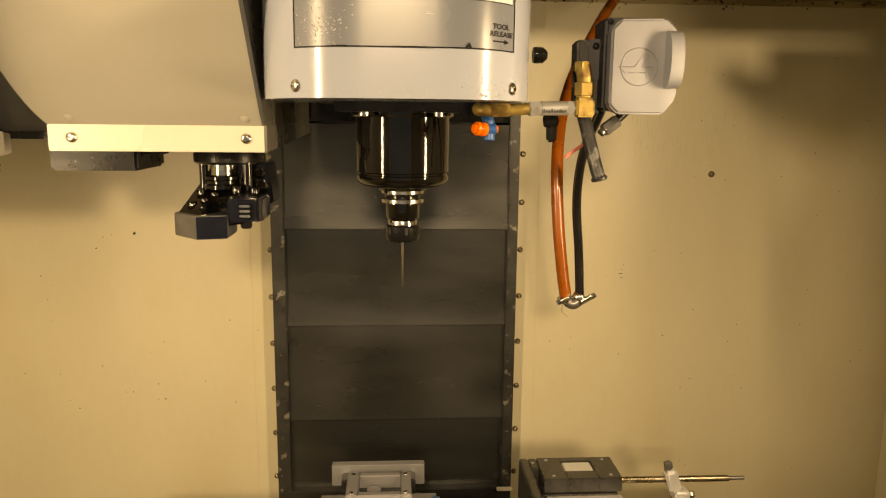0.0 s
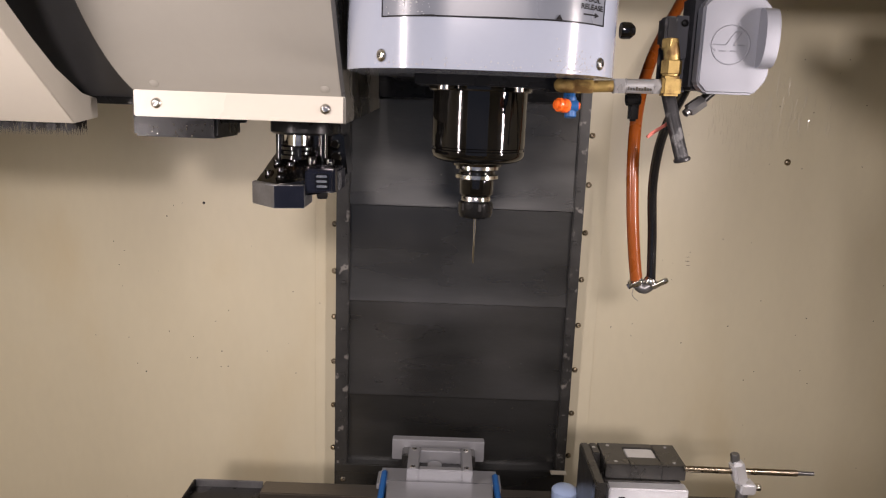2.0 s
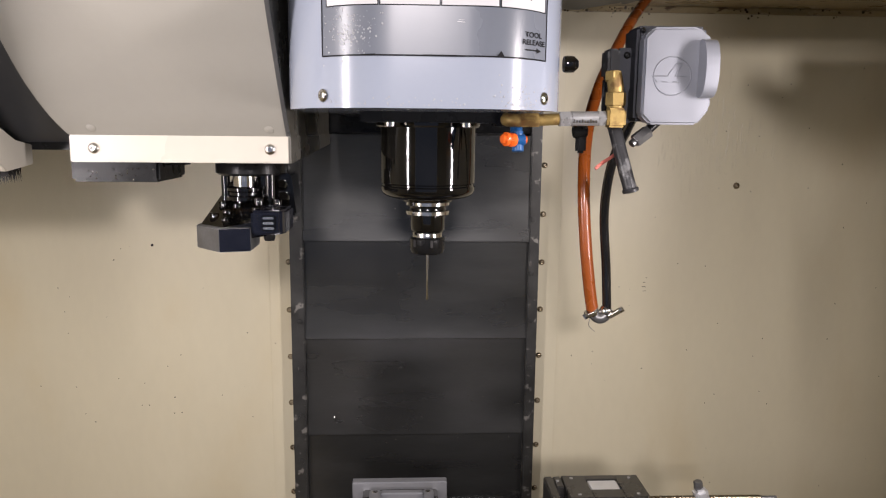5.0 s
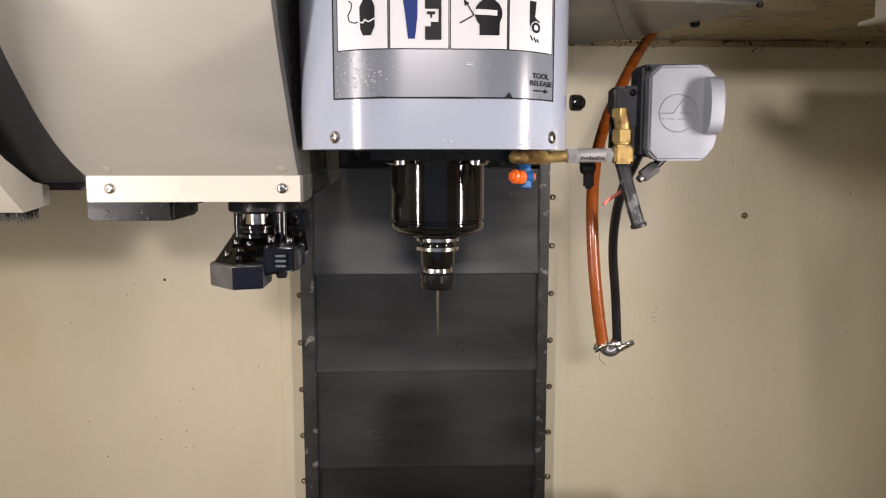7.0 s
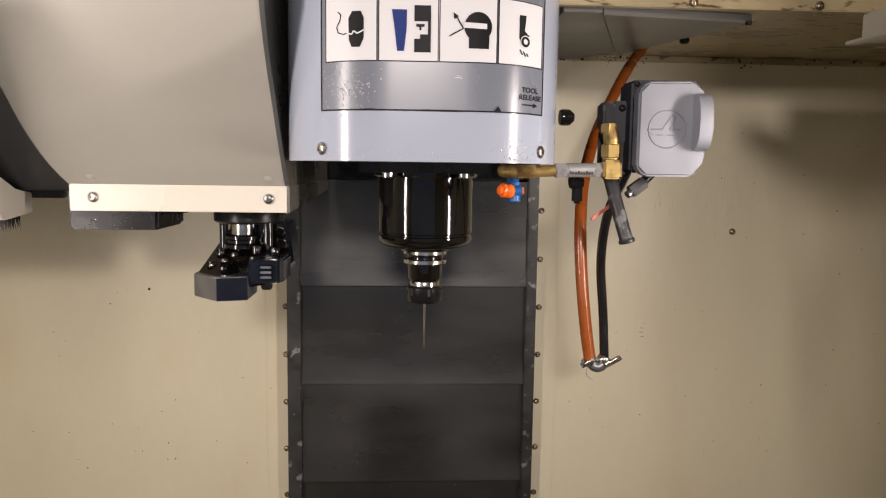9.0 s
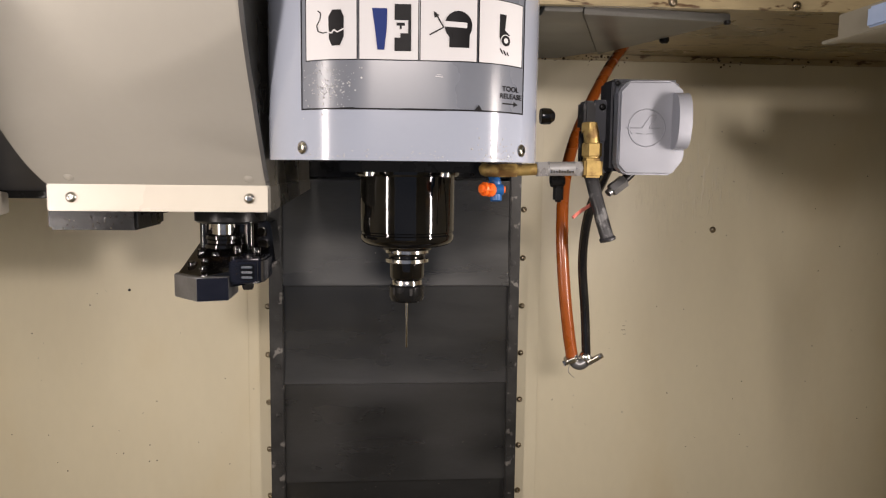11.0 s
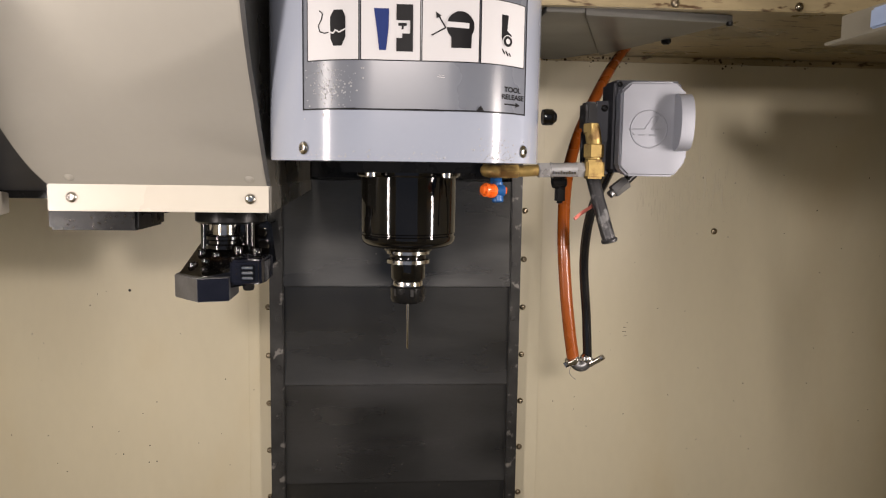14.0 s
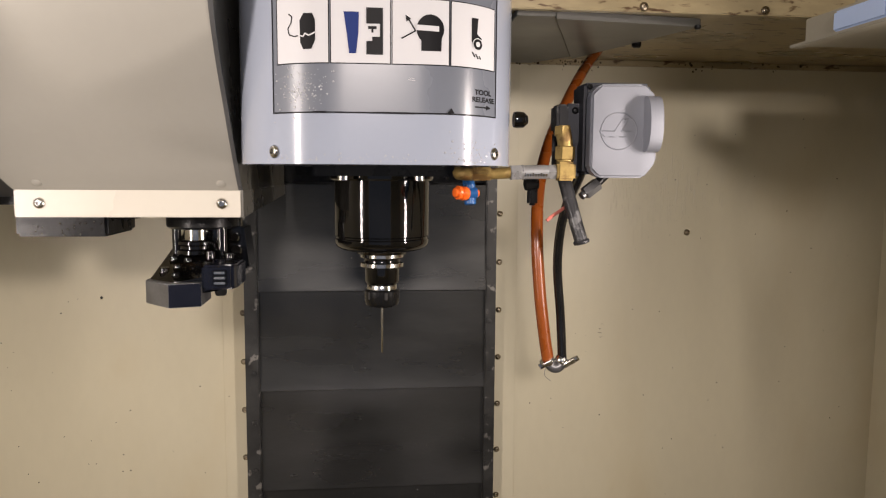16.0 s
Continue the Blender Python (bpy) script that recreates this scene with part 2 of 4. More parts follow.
def lettering(name, text, size, material, parent, m, depth=0.0003):
    cu = bpy.data.curves.new(name, "FONT")
    cu.body, cu.size, cu.extrude, cu.align_x, cu.align_y = text, size, depth, "CENTER", "CENTER"
    cu.offset = 0.025 * size
    tmp = bpy.data.objects.new(name, cu)
    scene.collection.objects.link(tmp)
    me = bpy.data.meshes.new_from_object(tmp.evaluated_get(bpy.context.evaluated_depsgraph_get()))
    bpy.data.objects.remove(tmp)
    bm = bmesh.new()
    bm.from_mesh(me)
    bmesh.ops.transform(bm, matrix=m, verts=bm.verts)
    return bm


# ---- enclosure ----
W = 1.40
ROOF = 1.833
XR, XL = 1.075, -1.15


def structure(name, bm, material, label="", category=""):
    return tagged(link(name, bm, material, None), label, category, kind="structure")


wall_l = structure("wall_back_left", box(XL, -0.3265, W, W + 0.03, 0.45, 2.3), CREAM, "cream enamelled sheet-metal back wall with oil film", "wall")
wall_r = structure("wall_back_right", box(0.2675, XR, W, W + 0.03, 0.45, 2.3), CREAM, "cream enamelled sheet-metal back wall with oil streaks", "wall")
structure("wall_east", box(XR, XR + 0.03, -0.30, W + 0.03, 0.45, 2.3), CREAM, "cream enamelled side wall of the machine", "wall")
structure("wall_west", box(XL - 0.03, XL, -0.30, W + 0.03, 0.45, 2.3), CREAM, "cream enamelled side wall of the machine", "wall")
structure("wall_column", box(-0.34, 0.28, W + 0.03, W + 0.05, 0.45, 2.3), DARK_GREY, "dark column behind the way cover", "wall")
structure("floor", box(XL, XR, -0.30, W + 0.03, 0.42, 0.45), CREAM_DIRTY, "stained cream chip pan floor", "floor")
structure("front_apron", box(-0.80, 0.43, -0.36, -0.33, 0.42, 0.95), CREAM, "cream enamelled apron under the machine door", "wall")
# Unseen panel, added; its edge blocks shop_light to dim the right back wall.
structure("wall_front_right_unseen", box(0.43, XR + 0.03, -0.36, -0.33, 0.42, 2.3), CREAM, "unseen cream enamelled front panel added beside the door opening", "wall")
structure("wall_front_left", box(XL - 0.03, -0.80, -0.36, -0.33, 0.42, 2.3), CREAM, "unseen cream enamelled front panel added beside the door opening", "wall")
structure("ceiling", box(0.16, XR, 0.955, W, ROOF, ROOF + 0.012), CREAM_DIRTY, "oil-stained cream roof panel", "ceiling")
structure("ceiling_beam", prism([(0.940, ROOF - 0.004), (0.955, ROOF - 0.004), (0.955, 2.10), (0.940, 2.10)], "x", 0.15, XR, 0.0015), CREAM_DIRTY, "rust-spotted cream roof flange", "beam")
# Unseen roof, added to keep world light from entering at the top.
structure("ceiling_upper_unseen", box(XL, XR, -0.05, 0.94, 2.10, 2.13), CREAM, "unseen cream upper roof added over the machine", "ceiling")
structure("ceiling_left", box(XL, -0.19, 0.94, W, 2.10, 2.13), CREAM, "unseen cream upper roof added over the machine", "ceiling")

trim_l = structure("trim_left", prism([(-0.327, W - 0.0015), (-0.2815, W + 0.004), (-0.2815, W + 0.02), (-0.327, W + 0.02)], "z", 0.45, 2.2), CREAM, "cream folded edge beside the way cover", "trim")
trim_r = structure("trim_right", prism([(0.268, W - 0.0015), (0.2205, W + 0.004), (0.2205, W + 0.02), (0.268, W + 0.02)], "z", 0.45, ROOF - 0.002), CREAM, "cream folded edge beside the way cover", "trim")

for i in range(9):
    z = 0.82 + 0.1 * i
    if z <= 1.5:
        part("bolt", socket_screw(None, (-0.2885, W + 0.0028, z), 0.0062, h=0.8), BOLT, trim_l)
    part("bolt", socket_screw(None, (0.2315, W + 0.0025, z), 0.0062, h=0.8), BOLT, trim_r)
part("bolt", socket_screw(None, (0.631, W, 1.481), 0.0068, h=0.7), BOLT, wall_r, "dull screw in the wall")
for x, z in ((0.287, 1.832), (0.415, 1.838), (0.623, 1.833), (0.80, 1.834)):
    part("bolt", socket_screw(None, (x, W, z - 0.008), 0.005, h=0.8), BOLT, wall_r)

# way cover over the column
cover = thing("way_cover", (-0.03, W, 0.45), "dark oily steel telescopic way cover on the column", "way cover")
zs = (0.70, 0.953, 1.162, 1.365, 1.578)
for i in range(4):
    yp, top = W - 0.008 - 0.004 * i, zs[i + 1] + (0.0 if i == 3 else 0.012)
    bent = [(yp + 0.0005, zs[i]), (yp - 0.0048, zs[i] + 0.002), (yp - 0.0045, zs[i] + 0.006), (yp, zs[i] + 0.042), (yp + 0.0008, (zs[i] + top) / 2), (yp, top)]
    part("panel", sweep_profile(bent, -0.254, 0.199, 0.003), COVER, cover)
# Black sheet stands in for the dark, shaded gap under the head.
part("panel", box(-0.254, 0.199, W - 0.001, W + 0.02, 1.583, 1.75), BLACK_CAST, cover)
for s, x0, x1 in ((-1, -0.2815, -0.254), (1, 0.199, 0.2205)):
    rail = part("rail", box(x0, x1, W - 0.026, W + 0.01, 0.72, 1.60 if s < 0 else 1.62, 0.002), RAIL, cover, "worn dark steel edge rail")
    for z in (0.79, 0.89, 0.99, 1.09, 1.19, 1.29, 1.40):
        part("screw", socket_screw(None, ((x0 + x1) / 2 - 0.003 * s, W - 0.026, z + 0.012), 0.0055, h=0.35), RAIL, rail)

part("foot_plate", box(-0.2795, 0.2185, W - 0.029, W - 0.004, 0.70, 0.798, 0.002), COVER, cover, "dark steel plate at the foot of the way cover")
for x in (-0.262, 0.203):
    part("screw", socket_screw(None, (x, W - 0.029, 0.762), 0.006), CHROME, cover)
part("tab", box(0.188, 0.222, W - 0.045, W - 0.029, 0.797, 0.800, 0.001), CREAM_PLAIN, cover, "small cream tab")

# grey gusset cover and flange screws under the roof
gusset = thing("roof_gusset", (0.3, 1.2, ROOF), "dull grey folded sheet gusset under the roof panel", "bracket")
part("sheet", prism([(0.17, 0.957), (0.225, 0.957), (0.345, 1.305), (0.285, 1.396), (0.17, 1.396)], "z", ROOF - 0.010, ROOF - 0.001, 0.001), GREY_ROOF, gusset)
part("sheet", prism([(0.226, 0.957), (0.452, 0.985), (0.352, 1.305), (0.346, 1.305)], "z", ROOF - 0.013, ROOF - 0.001, 0.001), GREY_ROOF, gusset)
flange = thing("roof_flange_screws", (0.5, 0.94, ROOF), "rusty screws along the roof flange", "screw")
for x in (0.347, 0.526, 0.70):
    part("screw", socket_screw(None, (x, 0.940, 1.836), 0.0065), BOLT, flange)
for x, y in ((0.385, 1.290), (0.410, 1.135)):
    part("screw", lathe([(0.008, 0), (0.008, 0.006), (0.005, 0.009)], (x, y, ROOF - 0.011), (0, 0, -1), 16), BLACK_CAST, gusset)
part("screw", lathe([(0.005, 0), (0.005, 0.004), (0.003, 0.006)], (0.447, 0.985, ROOF - 0.011), (0, 0, -1), 16), BLACK_CAST, gusset)

# work light at the right
lamp = thing("work_light", (0.60, 0.6, 1.77), "white sheet-metal work light under the roof", "lamp")
# Tray is widened out of view to XR to shade the upper right wall.
part("tray", box(0.537, 1.074, 0.30, 0.860, 1.773, 1.776, 0.001), LAMP_WHITE, lamp)
part("side_plate", box(0.533, 0.537, 0.30, 0.850, 1.775, 1.806, 0.001), LAMP_WHITE, lamp)
part("rim", box(0.520, 0.536, 0.30, 0.864, 1.7705, 1.7745, 0.001), LAMP_WHITE, lamp)
part("lens", box(0.527, 0.5335, 0.69, 0.785, 1.7765, 1.802, 0.003, 3), LENS_BLUE, lamp, "pale blue plastic pad")
part("clip", box(0.526, 0.5335, 0.655, 0.685, 1.778, 1.81, 0.002), LAMP_WHITE, lamp)
# Added plate behind side_plate; blocks light between the tray and the roof.
part("hidden_shade_plate", box(0.600, 1.074, 0.846, 0.850, 1.776, 1.832), LAMP_WHITE, lamp)
part("hanger", box(0.70, 0.72, 0.60, 0.62, 1.776, 2.10), LAMP_WHITE, lamp)

# ---- spindle head ----
CX = -0.022
head = thing("spindle_housing", (CX, 0.95, 1.61), "pale grey gloss painted spindle head cover with screws", "spindle head")
plan = []
HW, HWL = 0.158, 0.168
for i in range(41):
    a = -1 + 2 * i / 40
    plan.append(a)


def head_front(u):
    """The cover's front y at u, from -1 at its left edge to 1 at its right."""
    k = max(0.0, min(1.0, (abs(u) - 0.28) / 0.72))
    return 0.692 + 0.004 * u * u + 0.145 * (1 - math.sqrt(1 - k * k))


outline = [(CX + (HW if a > 0 else HWL) * math.sin(a * math.pi / 2), head_front(math.sin(a * math.pi / 2))) for a in plan]
outline += [(CX + HW, 1.02), (CX - HWL, 1.02)]
bm = prism(outline, "z", 1.611, 2.095)
es = [e for e in bm.edges if abs(e.verts[0].co.z - 1.611) < 1e-5 and abs(e.verts[1].co.z - 1.611) < 1e-5]
bmesh.ops.bevel(bm, geom=es, offset=0.003, segments=2, affect="EDGES", clamp_overlap=True)
part("cover", bm, HEAD_PAINT, head)
part("casting", box(CX - 0.14, CX + 0.14, 0.80, 1.37, 1.613, 2.09, 0.004), BLACK_CAST, head, "dark head casting behind the cover")
part("nose_flange", box(CX - 0.085, CX + 0.085, 0.835, 1.00, 1.598, 1.613, 0.002), BLACK_CAST, head)
for dx in (-0.048, 0.048):
    part("cap_screw", rod((CX + dx, 0.852, 1.592), (CX + dx, 0.852, 1.600), 0.0075), CHROME, head, "bright cap screw")


def on_head(x, z, lift=0.0):
    return Vector((x, head_front((x - CX) / (HW if x > CX else HWL)) - lift, z))


for x in (-0.138, 0.101):
    u = (x - CX) / HW
    n = Vector((head_front(u + 0.01) - head_front(u - 0.01), -0.02 * HW, 0)).normalized()
    part("screw", socket_screw(None, on_head(x, 1.624), 0.0072, n, 0.55), CHROME, head)
part("side_plug", lathe([(0.009, 0), (0.010, 0.004), (0.0095, 0.012), (0.005, 0.017)], (CX + HW, 0.80, 1.667), (1, 0, 0), 24), BLACK_STEEL, head, "black side plug")


def decal(x0, x1, z0, z1, lift, n=16, bm=None):
    """A thin sheet that follows the cover's front."""
    bm = bm or bmesh.new()
    a = [(on_head(x0 + (x1 - x0) * i / n, z0, lift), on_head(x0 + (x1 - x0) * i / n, z1, lift)) for i in range(n + 1)]
    back = Vector((0, 0.0006, 0))
    va = [(bm.verts.new(p), bm.verts.new(q), bm.verts.new(p + back), bm.verts.new(q + back)) for p, q in a]
    for s, t in zip(va, va[1:]):
        bm.faces.new((s[0], t[0], t[1], s[1])), bm.faces.new((s[2], t[2], t[3], s[3]))
        bm.faces.new((s[0], t[0], t[2], s[2])), bm.faces.new((s[1], t[1], t[3], s[3]))
    for s in (va[0], va[-1]):
        bm.faces.new((s[0], s[1], s[3], s[2]))
    return bm


def blob(pts, lift, bm=None):
    """A flat printed shape from (x, z) corners, bent onto the cover."""
    bm = bm or bmesh.new()
    flat = bmesh.new()
    flat.faces.new([flat.verts.new((x, 0, z)) for x, z in pts])
    lo, hi = min(p[0] for p in pts), max(p[0] for p in pts)
    for i in range(1, int((hi - lo) / 0.003) + 1):
        bmesh.ops.bisect_plane(flat, geom=flat.verts[:] + flat.edges[:] + flat.faces[:], plane_co=(lo + 0.003 * i, 0, 0), plane_no=(1, 0, 0))
    made = {v: bm.verts.new(on_head(v.co.x, v.co.z, lift)) for v in flat.verts}
    for f in flat.faces:
        bm.faces.new([made[v] for v in f.verts])
    flat.free()
    return bm


def stroke(x0, z0, x1, z1, w, lift, bm=None):
    d = Vector((x1 - x0, z1 - z0)).normalized()
    n = Vector((-d.y, d.x)) * w / 2
    return blob([(x0 + n.x, z0 + n.y), (x1 + n.x, z1 + n.y), (x1 - n.x, z1 - n.y), (x0 - n.x, z0 - n.y)], lift, bm)


def disc(cx, cz, rx, rz, lift, bm=None, n=24, a0=0.0, a1=360.0):
    return blob([(cx + rx * math.cos(radians(a0 + (a1 - a0) * i / n)), cz + rz * math.sin(radians(a0 + (a1 - a0) * i / n))) for i in range(n if a1 - a0 >= 360 else n + 1)], lift, bm)


DX0, DX1, DZ0, DZ1 = -0.139, 0.103, 1.6635, 1.83
sign = part("warning_sign", decal(DX0, DX1, DZ0, DZ1, 0.0008), DECAL_GREY, head, "grey warning decal with black border")
for x0, x1, z0, z1 in ((DX0, DX1, DZ0, DZ0 + 0.0015), (DX0, DX0 + 0.0012, DZ0, DZ1), (DX1 - 0.0012, DX1, DZ0, DZ1)):
    part("border", decal(x0, x1, z0, z1, 0.0013), DECAL_BLACK, sign)
PX = ((-0.1325, -0.0793), (-0.0763, -0.0163), (-0.0136, 0.0450), (0.0480, 0.0990))
for x0, x1 in PX:
    part("panel", decal(x0 - 0.001, x1 + 0.001, 1.7135, 1.7805, 0.0012), DECAL_BLACK, sign)
    part("panel", decal(x0, x1, 1.7145, 1.7795, 0.0017), DECAL_WHITE, sign)
L = 0.0021
# plain printed shapes on the four panels
bm = blob([(-0.1080, 1.735), (-0.1050, 1.728), (-0.0965, 1.728), (-0.0925, 1.737), (-0.0925, 1.757), (-0.0955, 1.764), (-0.1045, 1.764), (-0.1085, 1.757)], L)
part("print", bm, DECAL_BLACK, sign)
bm = bmesh.new()
wave = [(-0.120, 1.764), (-0.1165, 1.761), (-0.1175, 1.755), (-0.121, 1.749), (-0.1195, 1.743), (-0.114, 1.741), (-0.110, 1.742)]
for p, q in zip(wave, wave[1:]):
    stroke(*p, *q, 0.0012, L, bm)
part("print", bm, DECAL_BLACK, sign)
bm = bmesh.new()
for p, q in zip(((-0.111, 1.743), (-0.105, 1.7405), (-0.103, 1.744), (-0.099, 1.7415)), ((-0.105, 1.7405), (-0.103, 1.744), (-0.099, 1.7415), (-0.092, 1.745))):
    stroke(*p, *q, 0.0014, L + 0.0004, bm)
part("print", bm, DECAL_WHITE, sign)
bm = blob([(-0.0635, 1.7655), (-0.0480, 1.7655), (-0.0485, 1.745), (-0.0510, 1.724), (-0.0580, 1.724), (-0.0605, 1.745)], L)
part("print", bm, DECAL_BLUE, sign)
bm = blob([(-0.0405, 1.754), (-0.0235, 1.754), (-0.0235, 1.770), (-0.0405, 1.770)], L)
blob([(-0.0405, 1.723), (-0.0235, 1.723), (-0.0235, 1.741), (-0.0345, 1.741), (-0.0345, 1.7365), (-0.0405, 1.7365)], L, bm)
blob([(-0.0265, 1.7405), (-0.0235, 1.7405), (-0.0235, 1.7545), (-0.0265, 1.7545)], L + 0.0001, bm)
stroke(-0.0385, 1.7500, -0.0300, 1.7500, 0.003, L, bm)
stroke(-0.0342, 1.750, -0.0342, 1.745, 0.002, L, bm)
part("print", bm, DECAL_BLACK, sign)
bm = disc(0.0255, 1.750, 0.0145, 0.0150, L)
blob([(0.0160, 1.745), (0.0375, 1.748), (0.0370, 1.728), (0.0160, 1.728)], L, bm)
part("print", bm, DECAL_BLACK, sign)
part("print", stroke(0.0110, 1.7515, 0.0345, 1.7505, 0.0055, L + 0.0004), DECAL_WHITE, sign)
bm = stroke(-0.0045, 1.740, 0.0100, 1.748, 0.0014, L)
stroke(0.0100, 1.748, 0.0015, 1.762, 0.0014, L, bm)
blob([(-0.0005, 1.764), (0.0005, 1.757), (0.0055, 1.760)], L, bm)
part("print", bm, DECAL_BLACK, sign)
bm = blob([(0.0705, 1.7660), (0.0785, 1.7660), (0.0770, 1.750), (0.0830, 1.7455), (0.0730, 1.737), (0.0705, 1.742)], L)
stroke(0.0715, 1.7305, 0.0745, 1.7255, 0.0016, L, bm), stroke(0.0755, 1.7290, 0.0785, 1.7240, 0.0016, L, bm), stroke(0.0795, 1.7275, 0.0815, 1.7240, 0.0016, L, bm)
part("print", bm, DECAL_BLACK, sign)
part("print", disc(0.0780, 1.739, 0.0062, 0.0066, L + 0.0004), DECAL_WHITE, sign)
part("print", disc(0.0780, 1.739, 0.0052, 0.0056, L + 0.0008), DECAL_BLACK, sign)
part("print", disc(0.0780, 1.739, 0.0025, 0.0028, L + 0.0012), DECAL_WHITE, sign)


def head_text(text, size, x, z, material):
    bm = lettering("lettering", text, size, material, sign, Matrix.Identity(4), 0.0)
    for v in bm.verts:
        v.co = on_head(x + v.co.x, z + v.co.y, 0.0013)
    return link("lettering", bm, material, sign, smooth=False)


head_text("TOOL", 0.0076, 0.0855, 1.6890, DECAL_BLACK)
head_text("RELEASE", 0.0076, 0.0860, 1.6812, DECAL_BLACK)
head_text("WARNING.", 0.0225, -0.005, 1.7890, DECAL_RED)
bm = stroke(0.0755, 1.6735, 0.0900, 1.6735, 0.0015, 0.0013)
blob([(0.0895, 1.6762), (0.0955, 1.6735), (0.0895, 1.6708)], 0.0013, bm)
part("arrow", bm, DECAL_BLACK, sign)

# First two strokes are scratches; the other three paint glitter glints in white.
for x0, z0, x1, z1, w in ((0.0020, 1.6985, 0.0100, 1.6978, 0.0006), (0.0035, 1.7002, 0.0090, 1.6999, 0.0004), (-0.1160, 1.6930, -0.1125, 1.6860, 0.0005), (-0.1120, 1.6880, -0.1090, 1.6800, 0.0006), (-0.1180, 1.6820, -0.1140, 1.6780, 0.0005)):
    part("scratch_and_glint", stroke(x0, z0, x1, z1, w, 0.0013), DECAL_WHITE, sign)
for pts in ([(0.0440, 1.6650), (0.0520, 1.6650), (0.0485, 1.6705)], [(-0.100, 1.6635), (-0.080, 1.6635), (-0.082, 1.6655), (-0.096, 1.6652)], [(-0.040, 1.6635), (0.010, 1.6632), (0.004, 1.6652), (-0.032, 1.6652)]):
    part("grime", blob(pts, 0.0016), DECAL_BLACK, sign)

# spindle and tool
SX, SY = -0.020, 0.926
spindle = thing("spindle", (SX, SY, 1.50), "oily black steel spindle nose under the head", "spindle")
part("nose", lathe([(0.060, 0.112), (0.0645, 0.106), (0.0645, 0.018), (0.0630, 0.0165), (0.0630, 0.0145), (0.0645, 0.013), (0.0645, 0.008), (0.062, 0.003), (0.056, -0.001), (0.046, -0.0035), (0.036, -0.0045), (0.034, -0.008)], (SX, SY, 1.500), seg=72), BLACK_STEEL, spindle)
part("collar", lathe([(0.0690, 0.0), (0.0705, 0.002), (0.0705, 0.006), (0.069, 0.008)], (SX, SY, 1.592), seg=72), BLACK_STEEL, spindle)
part("drive_ring", lathe([(0.0335, 0.0), (0.0345, 0.001), (0.0345, 0.004), (0.0335, 0.005)], (SX, SY, 1.4925), seg=56), BLACK_CAST, spindle)
tool = thing("tool_holder", (SX, SY, 1.42), "steel tool holder with black collet nut and thin end mill", "tool holder")
part("flange", lathe([(0.0280, 0.0070), (0.0298, 0.0062), (0.0298, 0.0012), (0.0270, 0.0)], (SX, SY, 1.4860), seg=56), FLANGE_STEEL, tool, "bright steel upper flange ring")
part("groove", lathe([(0.0262, 0.0075), (0.0252, 0.0050), (0.0252, 0.0022), (0.0262, 0.0)], (SX, SY, 1.4795), seg=56), BLACK_STEEL, tool, "dark v-groove")
part("flange", lathe([(0.0270, 0.0070), (0.0298, 0.0058), (0.0298, 0.0010), (0.0280, 0.0), (0.0240, -0.0005)], (SX, SY, 1.4735), seg=56), FLANGE_STEEL, tool, "bright steel lower flange ring")
part("body", lathe([(0.0238, 0.026), (0.0238, 0.005), (0.0225, 0.002), (0.020, 0.0)], (SX, SY, 1.4490), seg=56), BLACK_STEEL, tool, "dark polished tool holder body")
part("neck", lathe([(0.0195, 0.0075), (0.0205, 0.006), (0.0205, 0.0), (0.0190, -0.001)], (SX, SY, 1.4425), seg=48), FLANGE_STEEL, tool, "bright ground neck ring")
nut = part("collet_nut", lathe([(0.0205, 0.0240), (0.0225, 0.0232), (0.0240, 0.0215), (0.0242, 0.0070), (0.0225, 0.0020), (0.0190, 0.0), (0.008, -0.0003)], (SX, SY, 1.4190), seg=56), BLACK_CAST, tool, "black collet nut")
for k in range(6):
    a = radians(60 * k + 12)
    part("notch", box(-0.0022, 0.0022, -0.0012, 0.0012, 0.0, 0.0100, 0.0006, m=Matrix.Translation((SX + 0.0238 * math.sin(a), SY - 0.0238 * math.cos(a), 1.4300)) @ Matrix.Rotation(a, 4, "Z")), BRISTLE, nut)
part("end_mill", lathe([(0.0017, 0.068), (0.0017, 0.045), (0.0013, 0.040), (0.0013, 0.001), (0.0007, 0.0)], (SX, SY, 1.352), seg=16), CHROME, tool, "thin steel end mill")

# ---- tool changer ----
changer = thing("tool_changer", (-0.34, 0.95, 1.54), "cream curved sheet cover of the side-mount tool changer", "tool changer")
prof = [(0.875, 1.578), (0.855, 1.597), (0.831, 1.623), (0.806, 1.651), (0.783, 1.679), (0.757, 1.709), (0.735, 1.739), (0.719, 1.766), (0.709, 1.793), (0.703, 1.83), (0.702, 1.90), (0.702, 2.095)]
prof_s = [(p.y, p.z) for p in smooth_path([(0, y, z) for y, z in prof], 4)]
bm = sweep_profile(prof_s, -0.474, -0.199, 0.003)
for v in bm.verts:
    if v.co.x < -0.4:
        v.co.x -= 0.028 * (1 - math.exp(-(v.co.z - 1.578) / 0.045))
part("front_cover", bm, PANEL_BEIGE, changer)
bm = bmesh.new()
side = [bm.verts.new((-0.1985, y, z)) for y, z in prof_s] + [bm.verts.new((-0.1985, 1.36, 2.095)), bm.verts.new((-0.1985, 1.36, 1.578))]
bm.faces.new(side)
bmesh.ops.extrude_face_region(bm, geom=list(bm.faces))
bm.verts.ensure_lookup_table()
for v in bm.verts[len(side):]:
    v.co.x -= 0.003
part("side_panel", bm, SHADE_GREY, changer, "cream side panel of the tool changer, coloured grey for shade")
